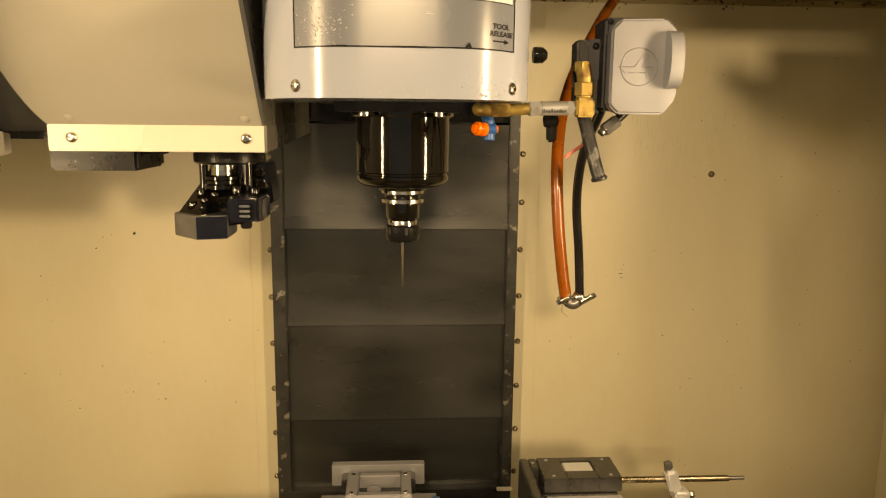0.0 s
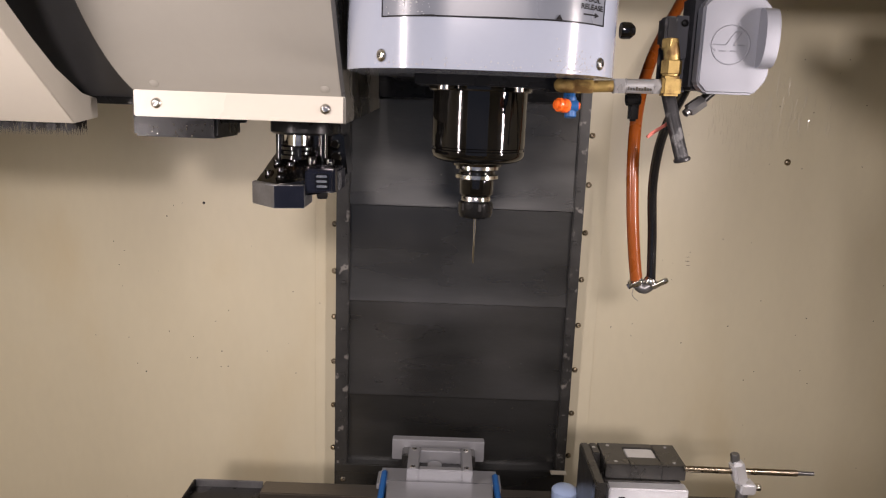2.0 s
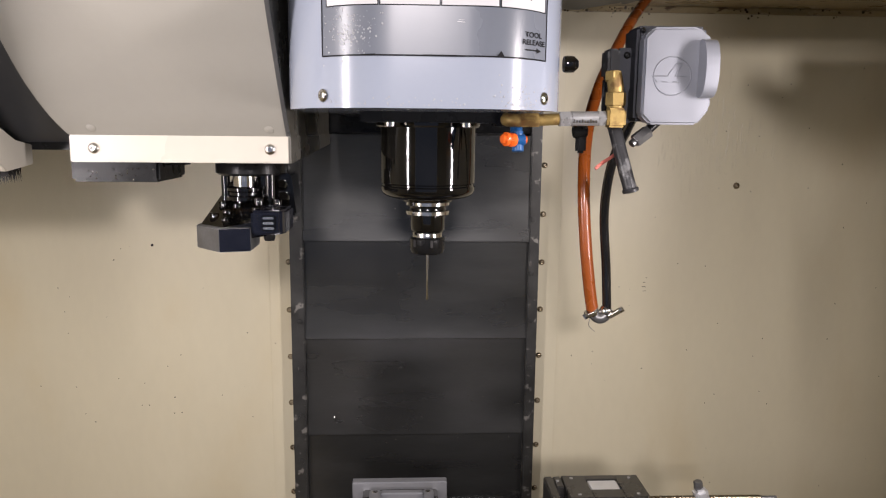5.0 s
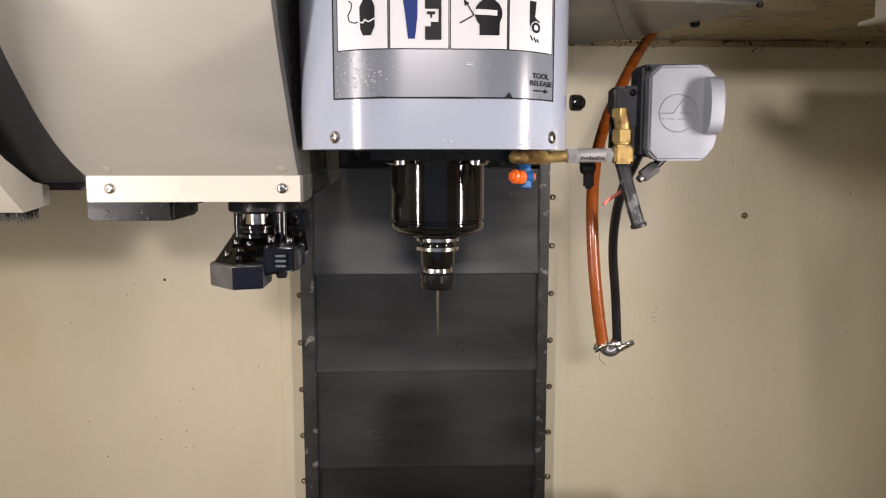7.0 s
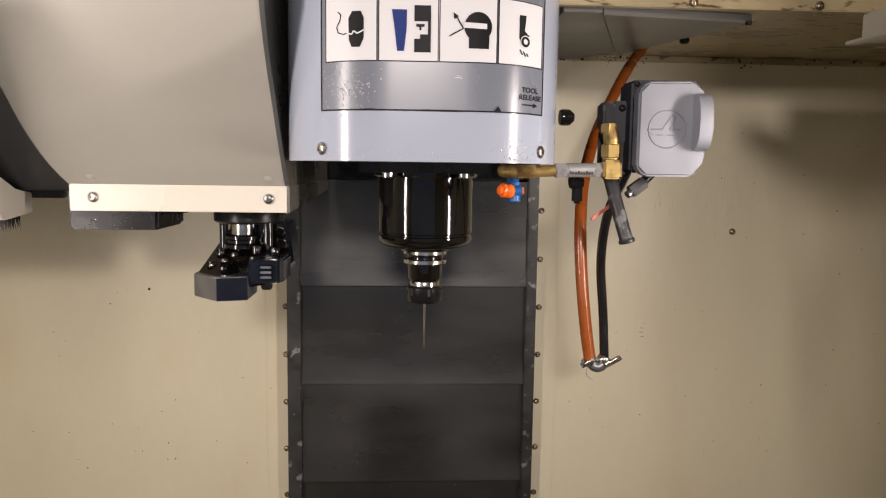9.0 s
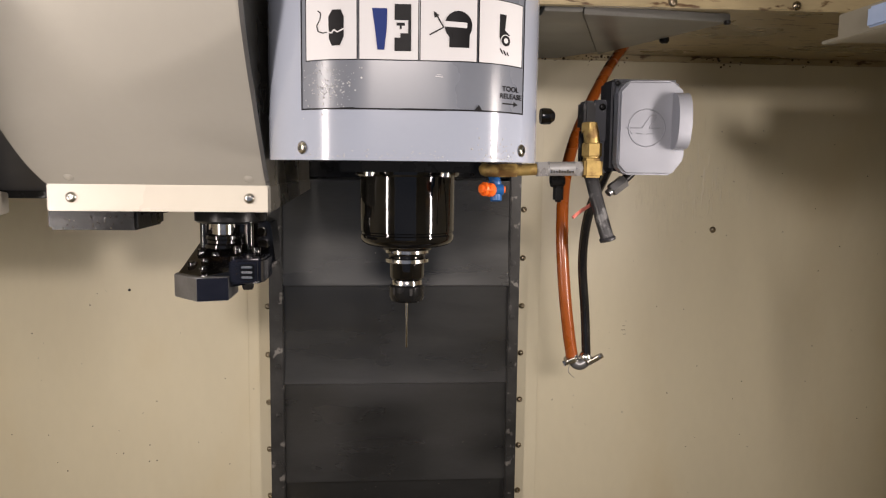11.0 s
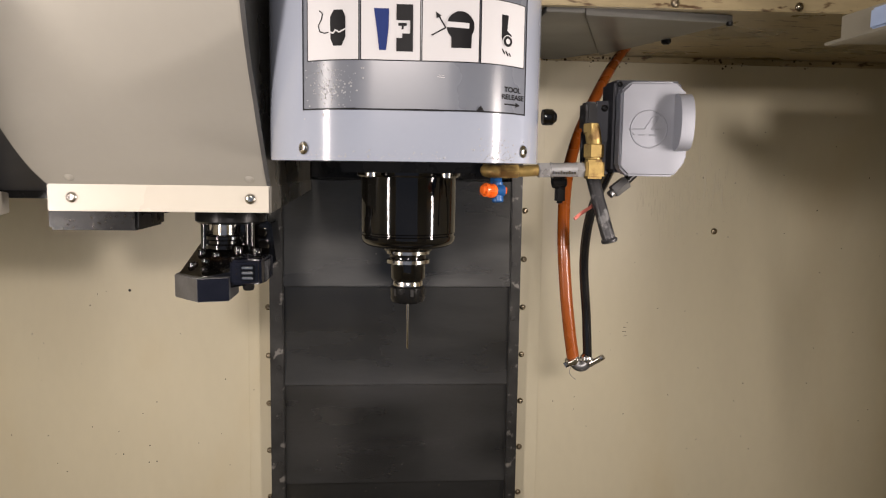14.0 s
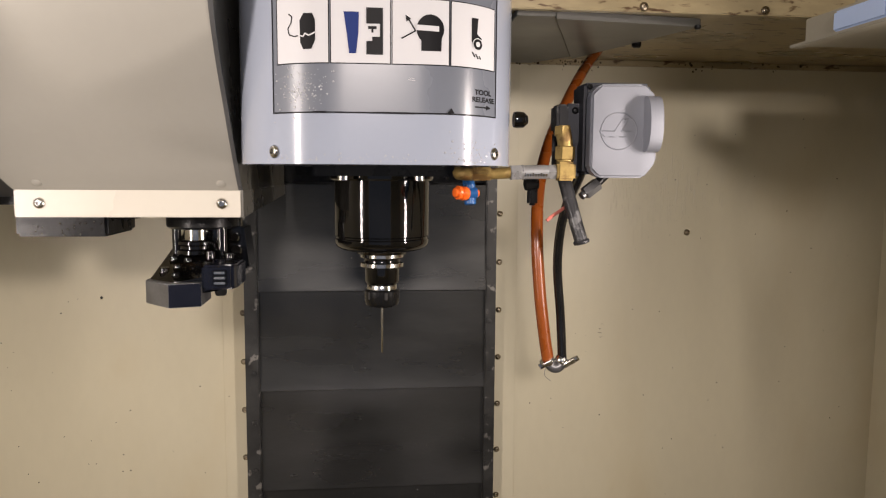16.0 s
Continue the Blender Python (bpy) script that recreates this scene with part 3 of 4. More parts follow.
part("seam", sweep_profile([(y - 0.001, z) for y, z in prof_s], -0.2025, -0.1975, 0.004), DARK_GREY, changer)
for x in (-0.443, -0.223):
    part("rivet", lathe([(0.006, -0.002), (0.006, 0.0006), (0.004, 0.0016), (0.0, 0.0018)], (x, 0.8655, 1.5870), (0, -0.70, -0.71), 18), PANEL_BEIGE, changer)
lip = part("lip", box(-0.473, -0.197, 0.871, 0.875, 1.5445, 1.5785, 0.0012), CREAM_PLAIN, changer, "white lower lip with two screws")
part("lip_return", box(-0.473, -0.197, 0.875, 1.30, 1.5755, 1.5782), CREAM_PLAIN, changer)
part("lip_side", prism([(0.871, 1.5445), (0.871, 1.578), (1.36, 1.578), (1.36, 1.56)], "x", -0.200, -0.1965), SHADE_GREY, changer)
for x in (-0.443, -0.223):
    part("screw", socket_screw(None, (x, 0.871, 1.562), 0.0072, h=0.6), CHROME, lip)
part("drum", sweep_profile([(y + 0.045, z - 0.012) for y, z in prof_s], -0.80, -0.476, 0.01), DARK_GREY, changer, "dark grey drum behind the cover")
part("drum_floor", box(-0.80, -0.476, 0.915, 1.30, 1.558, 1.568), BLACK_CAST, changer)
part("tool_pot_block", box(-0.500, -0.383, 0.93, 1.05, 1.515, 1.572, 0.004), BLACK_CAST, changer, "oily black tool pot block")
part("tool_pot_block", lathe([(0.030, 0), (0.032, 0.004), (0.032, 0.03)], (-0.385, 0.975, 1.537), seg=32), BLACK_CAST, changer)

# cream guard left of the changer with a brush under it
guard = thing("chip_guard", (-0.7, 0.85, 1.53), "cream folded sheet guard with black brush strip", "guard")
gp = [(0.848, 1.533), (0.686, 1.651), (0.56, 1.745), (0.56, 2.095), (0.700, 2.095), (0.700, 1.690), (0.714, 1.666), (0.762, 1.632), (0.811, 1.600), (0.873, 1.570), (0.915, 1.565), (0.915, 1.539)]
part("body", prism(gp, "x", -1.0, -0.540, 0.0012), CREAM_PLAIN, guard)
rng = random.Random(4)
bm = bmesh.new()
for k in range(1100):
    x = rng.uniform(-0.82, -0.548)
    y = rng.uniform(0.855, 0.905)
    z = 1.536
    dx, ln = rng.uniform(-0.006, 0.006), rng.uniform(0.010, 0.022)
    a = [bm.verts.new((x - 0.0009, y, z)), bm.verts.new((x + 0.0009, y, z)), bm.verts.new((x, y + 0.0015, z)), bm.verts.new((x + dx, y, z - ln))]
    for i, j in ((0, 1), (1, 2), (2, 0)):
        bm.faces.new((a[i], a[j], a[3]))
    bm.faces.new(a[:3])
tagged(part("bristle", bm, BRISTLE, guard, "black brush bristles"), kind="stuff")

# swing arm
arm = thing("tool_change_arm", (-0.262, 0.95, 1.45), "oily black tool change arm with bright shaft", "tool change arm")
AX, AY = -0.268, 0.975
part("shaft_flange", lathe([(0.046, 0.0), (0.050, 0.003), (0.050, 0.016), (0.047, 0.022), (0.047, 0.034)], (AX, AY, 1.524), seg=48), BLACK_CAST, arm)
part("collar", lathe([(0.022, 0), (0.026, 0.002), (0.026, 0.007), (0.0225, 0.009), (0.0225, 0.013), (0.025, 0.015), (0.025, 0.019), (0.020, 0.021)], (AX - 0.006, AY - 0.02, 1.488), seg=40), BLACK_STEEL, arm)
part("web", prism([(-0.319, 1.462), (-0.206, 1.466), (-0.213, 1.526), (-0.292, 1.526)], "y", 0.968, 1.035, 0.003), BLACK_STEEL, arm)
for x, z, r in ((-0.300, 1.476, 0.009), (-0.297, 1.490, 0.008), (-0.293, 1.504, 0.008), (-0.222, 1.490, 0.008), (-0.224, 1.508, 0.007)):
    part("stud", lathe([(r, 0), (r, 0.010), (0.8 * r, 0.013), (0.3 * r, 0.013)], (x, 0.969, z), (0, -1, 0.35), 18), BLACK_STEEL, arm)
part("shaft", lathe([(0.017, 0.0), (0.017, 0.065)], (AX - 0.006, AY - 0.02, 1.470), seg=32), CHROME, arm, "bright steel shaft")
part("pin", lathe([(0.007, 0.0), (0.007, 0.065)], (AX + 0.030, AY - 0.03, 1.470), seg=24), BLACK_STEEL, arm)
part("pin", lathe([(0.006, 0.0), (0.006, 0.06)], (AX - 0.034, AY - 0.015, 1.472), seg=24), BLACK_STEEL, arm)
bm = bmesh.new()
lo = [bm.verts.new(p) for p in ((-0.321, 0.878, 1.445), (-0.283, 0.842, 1.445), (-0.207, 0.862, 1.455), (-0.203, 0.90, 1.46), (-0.226, 1.04, 1.47), (-0.316, 1.04, 1.47))]
hi = [bm.verts.new(p) for p in ((-0.319, 0.880, 1.463), (-0.283, 0.848, 1.464), (-0.209, 0.868, 1.474), (-0.204, 0.90, 1.481), (-0.228, 1.03, 1.502), (-0.312, 1.03, 1.510))]
bm.faces.new(lo[::-1]), bm.faces.new(hi)
for i in range(6):
    j = (i + 1) % 6
    bm.faces.new((lo[i], lo[j], hi[j], hi[i]))
bmesh.ops.bevel(bm, geom=list(bm.edges), offset=0.002, segments=2, affect="EDGES", clamp_overlap=True)
part("body", bm, BLACK_STEEL, arm)
jaw = part("gripper", prism([(-0.3215, 0.876), (-0.2825, 0.835), (-0.246, 0.845), (-0.246, 0.905), (-0.3215, 0.92)], "z", 1.4345, 1.4645, 0.0012), GREY_STEEL, arm, "ground dark steel gripper block")
# Thin sheet paints the block's unlit front darker than its lit left facet.
part("face", prism([(-0.2822, 0.8335), (-0.2462, 0.8435), (-0.2462, 0.8452), (-0.2822, 0.8352)], "z", 1.4355, 1.4640), NAVY_STEEL, jaw, "gripper face coloured navy for the dim blue it reflects")
bm = prism([(-0.2455, 0.846), (-0.209, 0.856), (-0.203, 0.872), (-0.203, 0.92), (-0.2455, 0.92)], "z", 1.4545, 1.4860, 0.003)
latch = part("latch", bm, NAVY_STEEL, arm, "gripper latch coloured navy for the dim blue it reflects")
part("clip", box(-0.2315, -0.2150, 0.846, 0.853, 1.4600, 1.4800, 0.0015), BLACK_STEEL, latch)
for z0 in (1.4625, 1.4690, 1.4755):
    part("clip", box(-0.2305, -0.2160, 0.8435, 0.847, z0, z0 + 0.0030, 0.0010), CHROME, latch, "bright spring clip")
part("pivot", lathe([(0.006, 0.0), (0.0075, 0.003), (0.0075, 0.01)], (-0.226, 0.866, 1.4455), seg=20), BLACK_CAST, latch)
for x, y, z in ((-0.283, 0.878, 1.470), (-0.288, 0.905, 1.478), (-0.279, 0.925, 1.484), (-0.300, 0.935, 1.486), (-0.243, 0.875, 1.484), (-0.216, 0.878, 1.484), (-0.251, 0.93, 1.492), (-0.226, 0.93, 1.490), (-0.304, 0.90, 1.474)):
    part("screw", lathe([(0.0065, -0.008), (0.0065, 0.002), (0.0055, 0.0035), (0.003, 0.0035), (0.003, 0.001), (0, 0.001)], (x, y, z), seg=16), BLACK_STEEL, arm)

# ---- coolant motor box, fittings and hoses ----
motor = thing("coolant_motor_box", (0.28, 0.83, 1.60), "cast aluminium coolant motor box with round knob", "motor box")
oct_face = [(0.232, 1.700), (0.2435, 1.7115), (0.298, 1.7125), (0.3145, 1.699), (0.3165, 1.618), (0.301, 1.598), (0.243, 1.598), (0.232, 1.609)]
part("cover", prism(oct_face, "y", 0.800, 0.8225, 0.0030, 3), ALU_CAST, motor)
part("body", box(0.2300, 0.316, 0.8225, 0.876, 1.602, 1.716, 0.004), ALU_DARK, motor, "aluminium rear housing darkened as if in shade")
for x, z in ((0.2365, 1.7105),):
    part("screw", socket_screw(None, (x, 0.8225, z), 0.0035), BLACK_CAST, motor)
kp = [(0.8006, 1.6975), (0.8006, 1.6295)] + [(0.800 - 0.025 * math.cos(radians(a)) ** 0.6, 1.6635 + 0.034 * math.sin(radians(a))) for a in range(-88, 89, 4)]
bm = prism(kp, "x", 0.2985, 0.3145)
es = [e for e in bm.edges if abs(e.verts[0].co.x - e.verts[1].co.x) < 1e-5 and min(v.co.y for v in e.verts) < 0.8]
bmesh.ops.bevel(bm, geom=es, offset=0.0045, segments=4, affect="EDGES", clamp_overlap=True)
part("knob", bm, ALU_CAST, motor, "half-round cast aluminium grip fin")
bm = bmesh.new()
ring = [(0.2675 + 0.0225 * math.cos(2 * math.pi * k / 40), 0.800, 1.655 + 0.0225 * math.sin(2 * math.pi * k / 40)) for k in range(41)]
tube(ring, 0.0009, 6, 1, bm)
for p, q in (((0.243, 1.655), (0.262, 1.655)), ((0.262, 1.655), (0.272, 1.670)), ((0.272, 1.670), (0.279, 1.670)), ((0.279, 1.670), (0.271, 1.655)), ((0.271, 1.655), (0.284, 1.655)), ((0.255, 1.648), (0.262, 1.648)), ((0.268, 1.648), (0.276, 1.648)), ((0.243, 1.655), (0.250, 1.648))):
    tube([(p[0], 0.800, p[1]), (q[0], 0.800, q[1])], 0.0008, 6, 1, bm)
part("emblem", bm, ALU_CAST, motor, "raised plain ring and bars on the cover")

mount = thing("hose_mount", (0.215, 0.85, 1.67), "black mounting block beside the motor box", "bracket")
part("block", box(0.199, 0.214, 0.835, 0.87, 1.655, 1.690, 0.003), RUBBER_OLD, mount)
part("plate", box(0.214, 0.236, 0.845, 0.855, 1.640, 1.692, 0.002), ALU_DARK, mount)
part("plate", box(0.198, 0.236, 0.850, 0.858, 1.600, 1.655, 0.002), ALU_DARK, mount)
part("screw", socket_screw(None, (0.225, 0.845, 1.683), 0.0045), BLACK_CAST, mount)

pipe = thing("coolant_pipe", (0.15, 0.83, 1.60), "brass and steel coolant pipe fittings under the head", "pipe")


def hexagon(p0, p1, r, bm=None):
    d = Vector(p1) - Vector(p0)
    return lathe([(r * 0.9, 0), (r, 0.0012), (r, d.length - 0.0012), (r * 0.9, d.length)], p0, d, 6, bm)


part("elbow", box(0.196, 0.2195, 0.815, 0.839, 1.594, 1.6175, 0.003), BRASS, pipe)
part("elbow", rod((0.208, 0.827, 1.617), (0.208, 0.827, 1.634), 0.0105), BRASS, pipe)
part("nut", hexagon((0.208, 0.827, 1.6200), (0.208, 0.827, 1.6370), 0.0128), BRASS, pipe)
part("elbow", tube([(0.208, 0.827, 1.636), (0.2065, 0.827, 1.647), (0.2045, 0.830, 1.660)], 0.0098, 16, 6), BRASS, pipe)
part("nut", hexagon((0.2045, 0.829, 1.650), (0.2042, 0.830, 1.662), 0.0108), BRASS, pipe)
part("valve_body", rod((0.150, 0.827, 1.604), (0.196, 0.827, 1.605), 0.0088, 24), STEEL_LIGHT, pipe, "steel check valve")
part("nut", hexagon((0.138, 0.827, 1.6035), (0.152, 0.827, 1.604), 0.0102), STEEL_LIGHT, pipe)
part("nut", hexagon((0.186, 0.827, 1.6045), (0.196, 0.827, 1.605), 0.0100), STEEL_LIGHT, pipe)
for k in range(9):
    part("marking", box(0.1545 + 0.0034 * k, 0.1568 + 0.0034 * k, 0.8180, 0.8192, 1.5990, 1.6022 if k % 3 else 1.6035, 0.0003), CHROME, pipe)
part("seam_ring", rod((0.153, 0.827, 1.6041), (0.1555, 0.827, 1.6042), 0.0094, 24), STEEL_LIGHT, pipe)
part("nipple", rod((0.112, 0.827, 1.602), (0.139, 0.827, 1.6035), 0.0072, 24), BRASS, pipe)
part("nut", hexagon((0.090, 0.827, 1.6015), (0.113, 0.827, 1.602), 0.0095), BRASS, pipe)
part("elbow", tube([(0.092, 0.827, 1.6015), (0.082, 0.828, 1.6015), (0.076, 0.835, 1.602), (0.074, 0.850, 1.604)], 0.0082, 16, 6), BRASS, pipe)
part("manifold", box(0.060, 0.092, 0.838, 0.90, 1.594, 1.612, 0.003), BLACK_CAST, pipe, "black manifold under the head")

nozzle = thing("coolant_nozzle", (0.08, 0.82, 1.578), "blue and orange segmented plastic coolant nozzle", "nozzle")
part("stem", rod((0.087, 0.838, 1.5945), (0.087, 0.830, 1.578), 0.0075), PLASTIC_BLUE, nozzle)
part("body", rod((0.087, 0.826, 1.5885), (0.0875, 0.822, 1.5635), 0.0072), PLASTIC_BLUE, nozzle)
part("ball", rod((0.0785, 0.820, 1.5775), (0.0955, 0.822, 1.5780), 0.0072), PLASTIC_BLUE, nozzle)
part("collar", lathe([(0.005, 0.0), (0.0085, 0.002), (0.0085, 0.007), (0.006, 0.010)], (0.082, 0.818, 1.5775), (-0.75, -0.65, 0.05), 24), PLASTIC_ORANGE, nozzle, "orange plastic nozzle collar")
part("tip", lathe([(0.0085, 0.0), (0.0085, 0.004), (0.0065, 0.0045), (0.0055, 0.008), (0.003, 0.009)], (0.0735, 0.8135, 1.5785), (-0.9, -0.4, 0.05), 24), PLASTIC_ORANGE, nozzle, "orange plastic nozzle tip")
part("jet", rod((0.071, 0.806, 1.5775), (0.082, 0.806, 1.5770), 0.0016), PLASTIC_ORANGE, nozzle)
part("plug", rod((0.0945, 0.822, 1.578), (0.0985, 0.822, 1.578), 0.0045), PLASTIC_ORANGE, nozzle)

o_hose = thing("air_hose", (0.232, 0.987, 1.32), "glossy orange rubber air hose hanging from the roof", "hose")
part("hose", tube([(0.405, 1.31, 1.845), (0.352, 1.24, 1.79), (0.303, 1.16, 1.731), (0.252, 1.08, 1.656), (0.224, 1.03, 1.585), (0.215, 1.0, 1.508), (0.218, 0.99, 1.432), (0.226, 0.988, 1.363), (0.2325, 0.987, 1.322)], 0.0091, 20, 40, rib=0.018), ORANGE, o_hose)
b_hose = thing("coolant_hose", (0.253, 0.987, 1.32), "glossy black rubber hose joined to the orange hose", "hose")
part("hose", tube([(0.2545, 0.985, 1.318), (0.2505, 0.987, 1.389), (0.2425, 0.98, 1.459), (0.239, 0.96, 1.512), (0.242, 0.94, 1.555), (0.245, 0.90, 1.590), (0.246, 0.872, 1.612)], 0.0068, 20, 12), RUBBER, b_hose)
clamp = thing("hose_clamp", (0.244, 0.985, 1.31), "bright steel hose clamp joining two hose ends", "clamp")
part("elbow", tube([(0.2325, 0.987, 1.326), (0.236, 0.985, 1.314), (0.244, 0.983, 1.310), (0.252, 0.983, 1.315), (0.2545, 0.985, 1.324)], 0.0085, 16, 6), GREY_STEEL, clamp)
part("band", lathe([(0.0105, 0), (0.0112, 0.001), (0.0112, 0.008), (0.0105, 0.009)], (0.230, 0.987, 1.322), (0.35, 0, -0.9), 28), CHROME, clamp)
part("band", lathe([(0.0095, 0), (0.0102, 0.001), (0.0102, 0.009), (0.0095, 0.010)], (0.2555, 0.984, 1.325), (-0.5, 0, -0.85), 28), CHROME, clamp)
part("worm_housing", box(-0.010, 0.010, -0.004, 0.004, -0.0035, 0.0035, 0.001, m=Matrix.Translation((0.262, 0.973, 1.3195)) @ Matrix.Rotation(radians(-30), 4, "Y")), CHROME, clamp)
part("screw", hexagon((0.2685, 0.973, 1.3230), (0.2755, 0.973, 1.3272), 0.0042), CHROME, clamp)
part("screw", hexagon((0.2235, 0.975, 1.3165), (0.2165, 0.975, 1.3130), 0.0042), CHROME, clamp)
part("worm_housing", box(-0.007, 0.007, -0.004, 0.004, -0.003, 0.003, 0.001, m=Matrix.Translation((0.2275, 0.975, 1.3185)) @ Matrix.Rotation(radians(-25), 4, "Y")), CHROME, clamp)
part("loose_strand", tube([(0.2255, 0.972, 1.313), (0.2235, 0.970, 1.304), (0.226, 0.970, 1.299), (0.233, 0.970, 1.293)], 0.0005, 6, 8), GREY_STEEL, clamp)

stub = thing("cut_hose_end", (0.229, 0.82, 1.515), "worn black hose stub with cut end", "hose")
part("hose", tube([(0.210, 0.850, 1.606), (0.2135, 0.842, 1.590), (0.219, 0.832, 1.562), (0.2255, 0.822, 1.532), (0.2295, 0.818, 1.517)], 0.0085, 18, 8), RUBBER_OLD, stub)
part("cut_end", lathe([(0.0095, 0.0), (0.0105, 0.002), (0.0098, 0.005), (0.006, 0.006), (0.004, 0.003)], (0.2288, 0.8185, 1.5195), (0.25, -0.1, -0.95), 18), RUBBER_OLD, stub)
joint = thing("hose_fitting", (0.25, 0.85, 1.59), "dull steel hex hose fitting under the motor box", "fitting")
part("nut", hexagon((0.241, 0.848, 1.577), (0.259, 0.85, 1.5905), 0.0088), GREY_STEEL, joint)
part("stem", rod((0.256, 0.85, 1.589), (0.272, 0.852, 1.604), 0.0058), BLACK_CAST, joint)
part("tail", rod((0.243, 0.848, 1.579), (0.236, 0.846, 1.573), 0.005), GREY_STEEL, joint)
wire = thing("loose_wire", (0.20, 0.84, 1.55), "short frayed pink wire end", "wire")
part("wire", tube([(0.189, 0.838, 1.5425), (0.199, 0.840, 1.550), (0.213, 0.845, 1.5585), (0.222, 0.85, 1.566)], 0.0022, 8, 6), PINK, wire)
part("strand", tube([(0.190, 0.836, 1.546), (0.200, 0.838, 1.553), (0.213, 0.843, 1.560)], 0.0009, 6, 6), PINK, wire)
clip = thing("pipe_clip", (0.173, 0.87, 1.575), "black pipe clip under the valve", "clip")
part("ring", rod((0.165, 0.865, 1.588), (0.183, 0.865, 1.590), 0.008), BLACK_CAST, clip)
part("tab", box(0.1695, 0.1825, 0.862, 0.872, 1.561, 1.588, 0.003), BLACK_CAST, clip)
part("post", rod((0.178, 0.865, 1.588), (0.178, 0.85, 1.606), 0.004), BLACK_CAST, clip)

# ---- table, vises and stop ----
table = thing("machine_table", (0.1, 0.9, 0.91), "grey cast iron machine table with T-slots", "table")
for k, (y0, y1) in enumerate(((0.735, 0.795), (0.813, 0.873), (0.891, 0.951), (0.969, 1.029), (1.047, 1.088))):
    part("rib", box(-0.362, 0.56, y0, y1, 0.875, 0.910, 0.002), TABLE, table)
part("bed", box(-0.362, 0.56, 0.735, 1.088, 0.82, 0.8748, 0.003), TABLE, table)
part("saddle", box(-0.25, 0.30, 0.76, 1.06, 0.449, 0.8198, 0.004), BLACK_CAST, table)
tray = thing("chip_tray", (-0.43, 0.95, 0.90), "black sheet tray beside the table end", "tray")
part("tray", box(-0.482, -0.364, 0.70, 1.080, 0.89, 0.900, 0.001), BLACK_CAST, tray)
part("rim", box(-0.482, -0.364, 1.080, 1.084, 0.89, 0.912, 0.001), GREY_STEEL, tray)
part("rim", box(-0.486, -0.482, 0.70, 1.084, 0.89, 0.911, 0.001), BLACK_CAST, tray)
part("leg", box(-0.45, -0.43, 0.85, 0.87, 0.449, 0.891), BLACK_CAST, tray)

vise = thing("milling_vise", (-0.06, 0.93, 0.91), "steel milling vise with aluminium jaws on the table", "vise", "vises on the table")
part("base", box(-0.130, 0.014, 0.72, 1.07, 0.9098, 0.955, 0.003), VISE_IRON, vise)
part("fixed_jaw", box(-0.118, 0.002, 1.005, 1.065, 0.955, 1.012, 0.002), VISE_IRON, vise)
part("jaw_plate", box(-0.1355, 0.0175, 1.032, 1.048, 0.989, 1.0245, 0.001), ALU, vise, "bright aluminium jaw plate")
part("moving_jaw", box(-0.134, 0.0235, 0.76, 0.9205, 0.955, 1.012, 0.002), ALU, vise, "bright aluminium moving jaw")
part("ledge", box(-0.152, 0.039, 0.925, 0.975, 0.985, 1.0065, 0.006, 3), ALU, vise, "rounded clear ledge behind the jaw")
for x0, x1 in ((-0.146, -0.137), (0.026, 0.035)):
    part("guard_strip", box(x0, x1, 0.80, 0.955, 0.94, 1.011, 0.002), PLASTIC_BLUE, vise, "blue plastic side strip")
work = thing("aluminium_block", (-0.055, 0.96, 1.03), "machined aluminium block with pocket held in the vise", "workpiece")
wx0, wx1, wy0, wy1 = -0.106, -0.006, 0.922, 0.996
px0, px1, py0, py1 = -0.088, -0.022, 0.934, 0.984
part("rail", box(wx0, px0, wy0, wy1, 1.0072, 1.0310, 0.0015), ALU, work)
part("rail", box(px1, wx1, wy0, wy1, 1.0072, 1.0310, 0.0015), ALU, work)
part("rail", box(px0, px1, wy0, py0, 1.0072, 1.0305, 0.0015), ALU, work)
part("rail", box(px0, px1, py1, wy1, 1.0072, 1.0305, 0.0015), ALU, work)
part("pocket_floor", box(px0, px1, py0, py1, 1.0073, 1.0095), BLACK_CAST, work, "dark pocket floor")
part("arch", lathe([(0.011, 0), (0.011, 0.012), (0.008, 0.013)], (-0.064, 0.958, 1.0095), seg=24), ALU, work)
for x in (wx0 + 0.009, wx1 - 0.009):
    for y in (wy0 + 0.008, wy1 - 0.008):
        part("pin", lathe([(0.004, 0), (0.004, 0.001), (0.003, 0.0016)], (x, y, 1.0308), seg=16), CHROME, work)

vise2 = thing("milling_vise", (0.25, 0.95, 0.91), "dark iron milling vise with steel plate beside a stop", "vise", "vises on the table")
part("base", box(0.185, 0.335, 0.74, 1.06, 0.9098, 0.950, 0.003), VISE_IRON, vise2)
part("body", box(0.200, 0.325, 0.955, 1.030, 0.950, 1.005, 0.003), VISE_IRON, vise2)
part("side_plate", box(0.176, 0.190, 0.90, 1.035, 0.90, 1.030, 0.002), VISE_IRON, vise2)
part("side_plate", box(0.190, 0.204, 1.000, 1.036, 0.95, 1.0295, 0.002), VISE_IRON, vise2)
# top plate with a window
for x0, x1, y0, y1 in ((0.205, 0.243, 0.962, 1.036), (0.293, 0.331, 0.962, 1.036), (0.243, 0.293, 1.022, 1.036), (0.243, 0.293, 0.962, 0.988)):
    part("top_plate", box(x0, x1, y0, y1, 1.0055, 1.030, 0.001), VISE_IRON, vise2)
part("insert", box(0.2435, 0.2925, 0.9885, 1.0215, 1.0056, 1.0285, 0.002), ALU_BRIGHT, vise2, "bright aluminium insert")
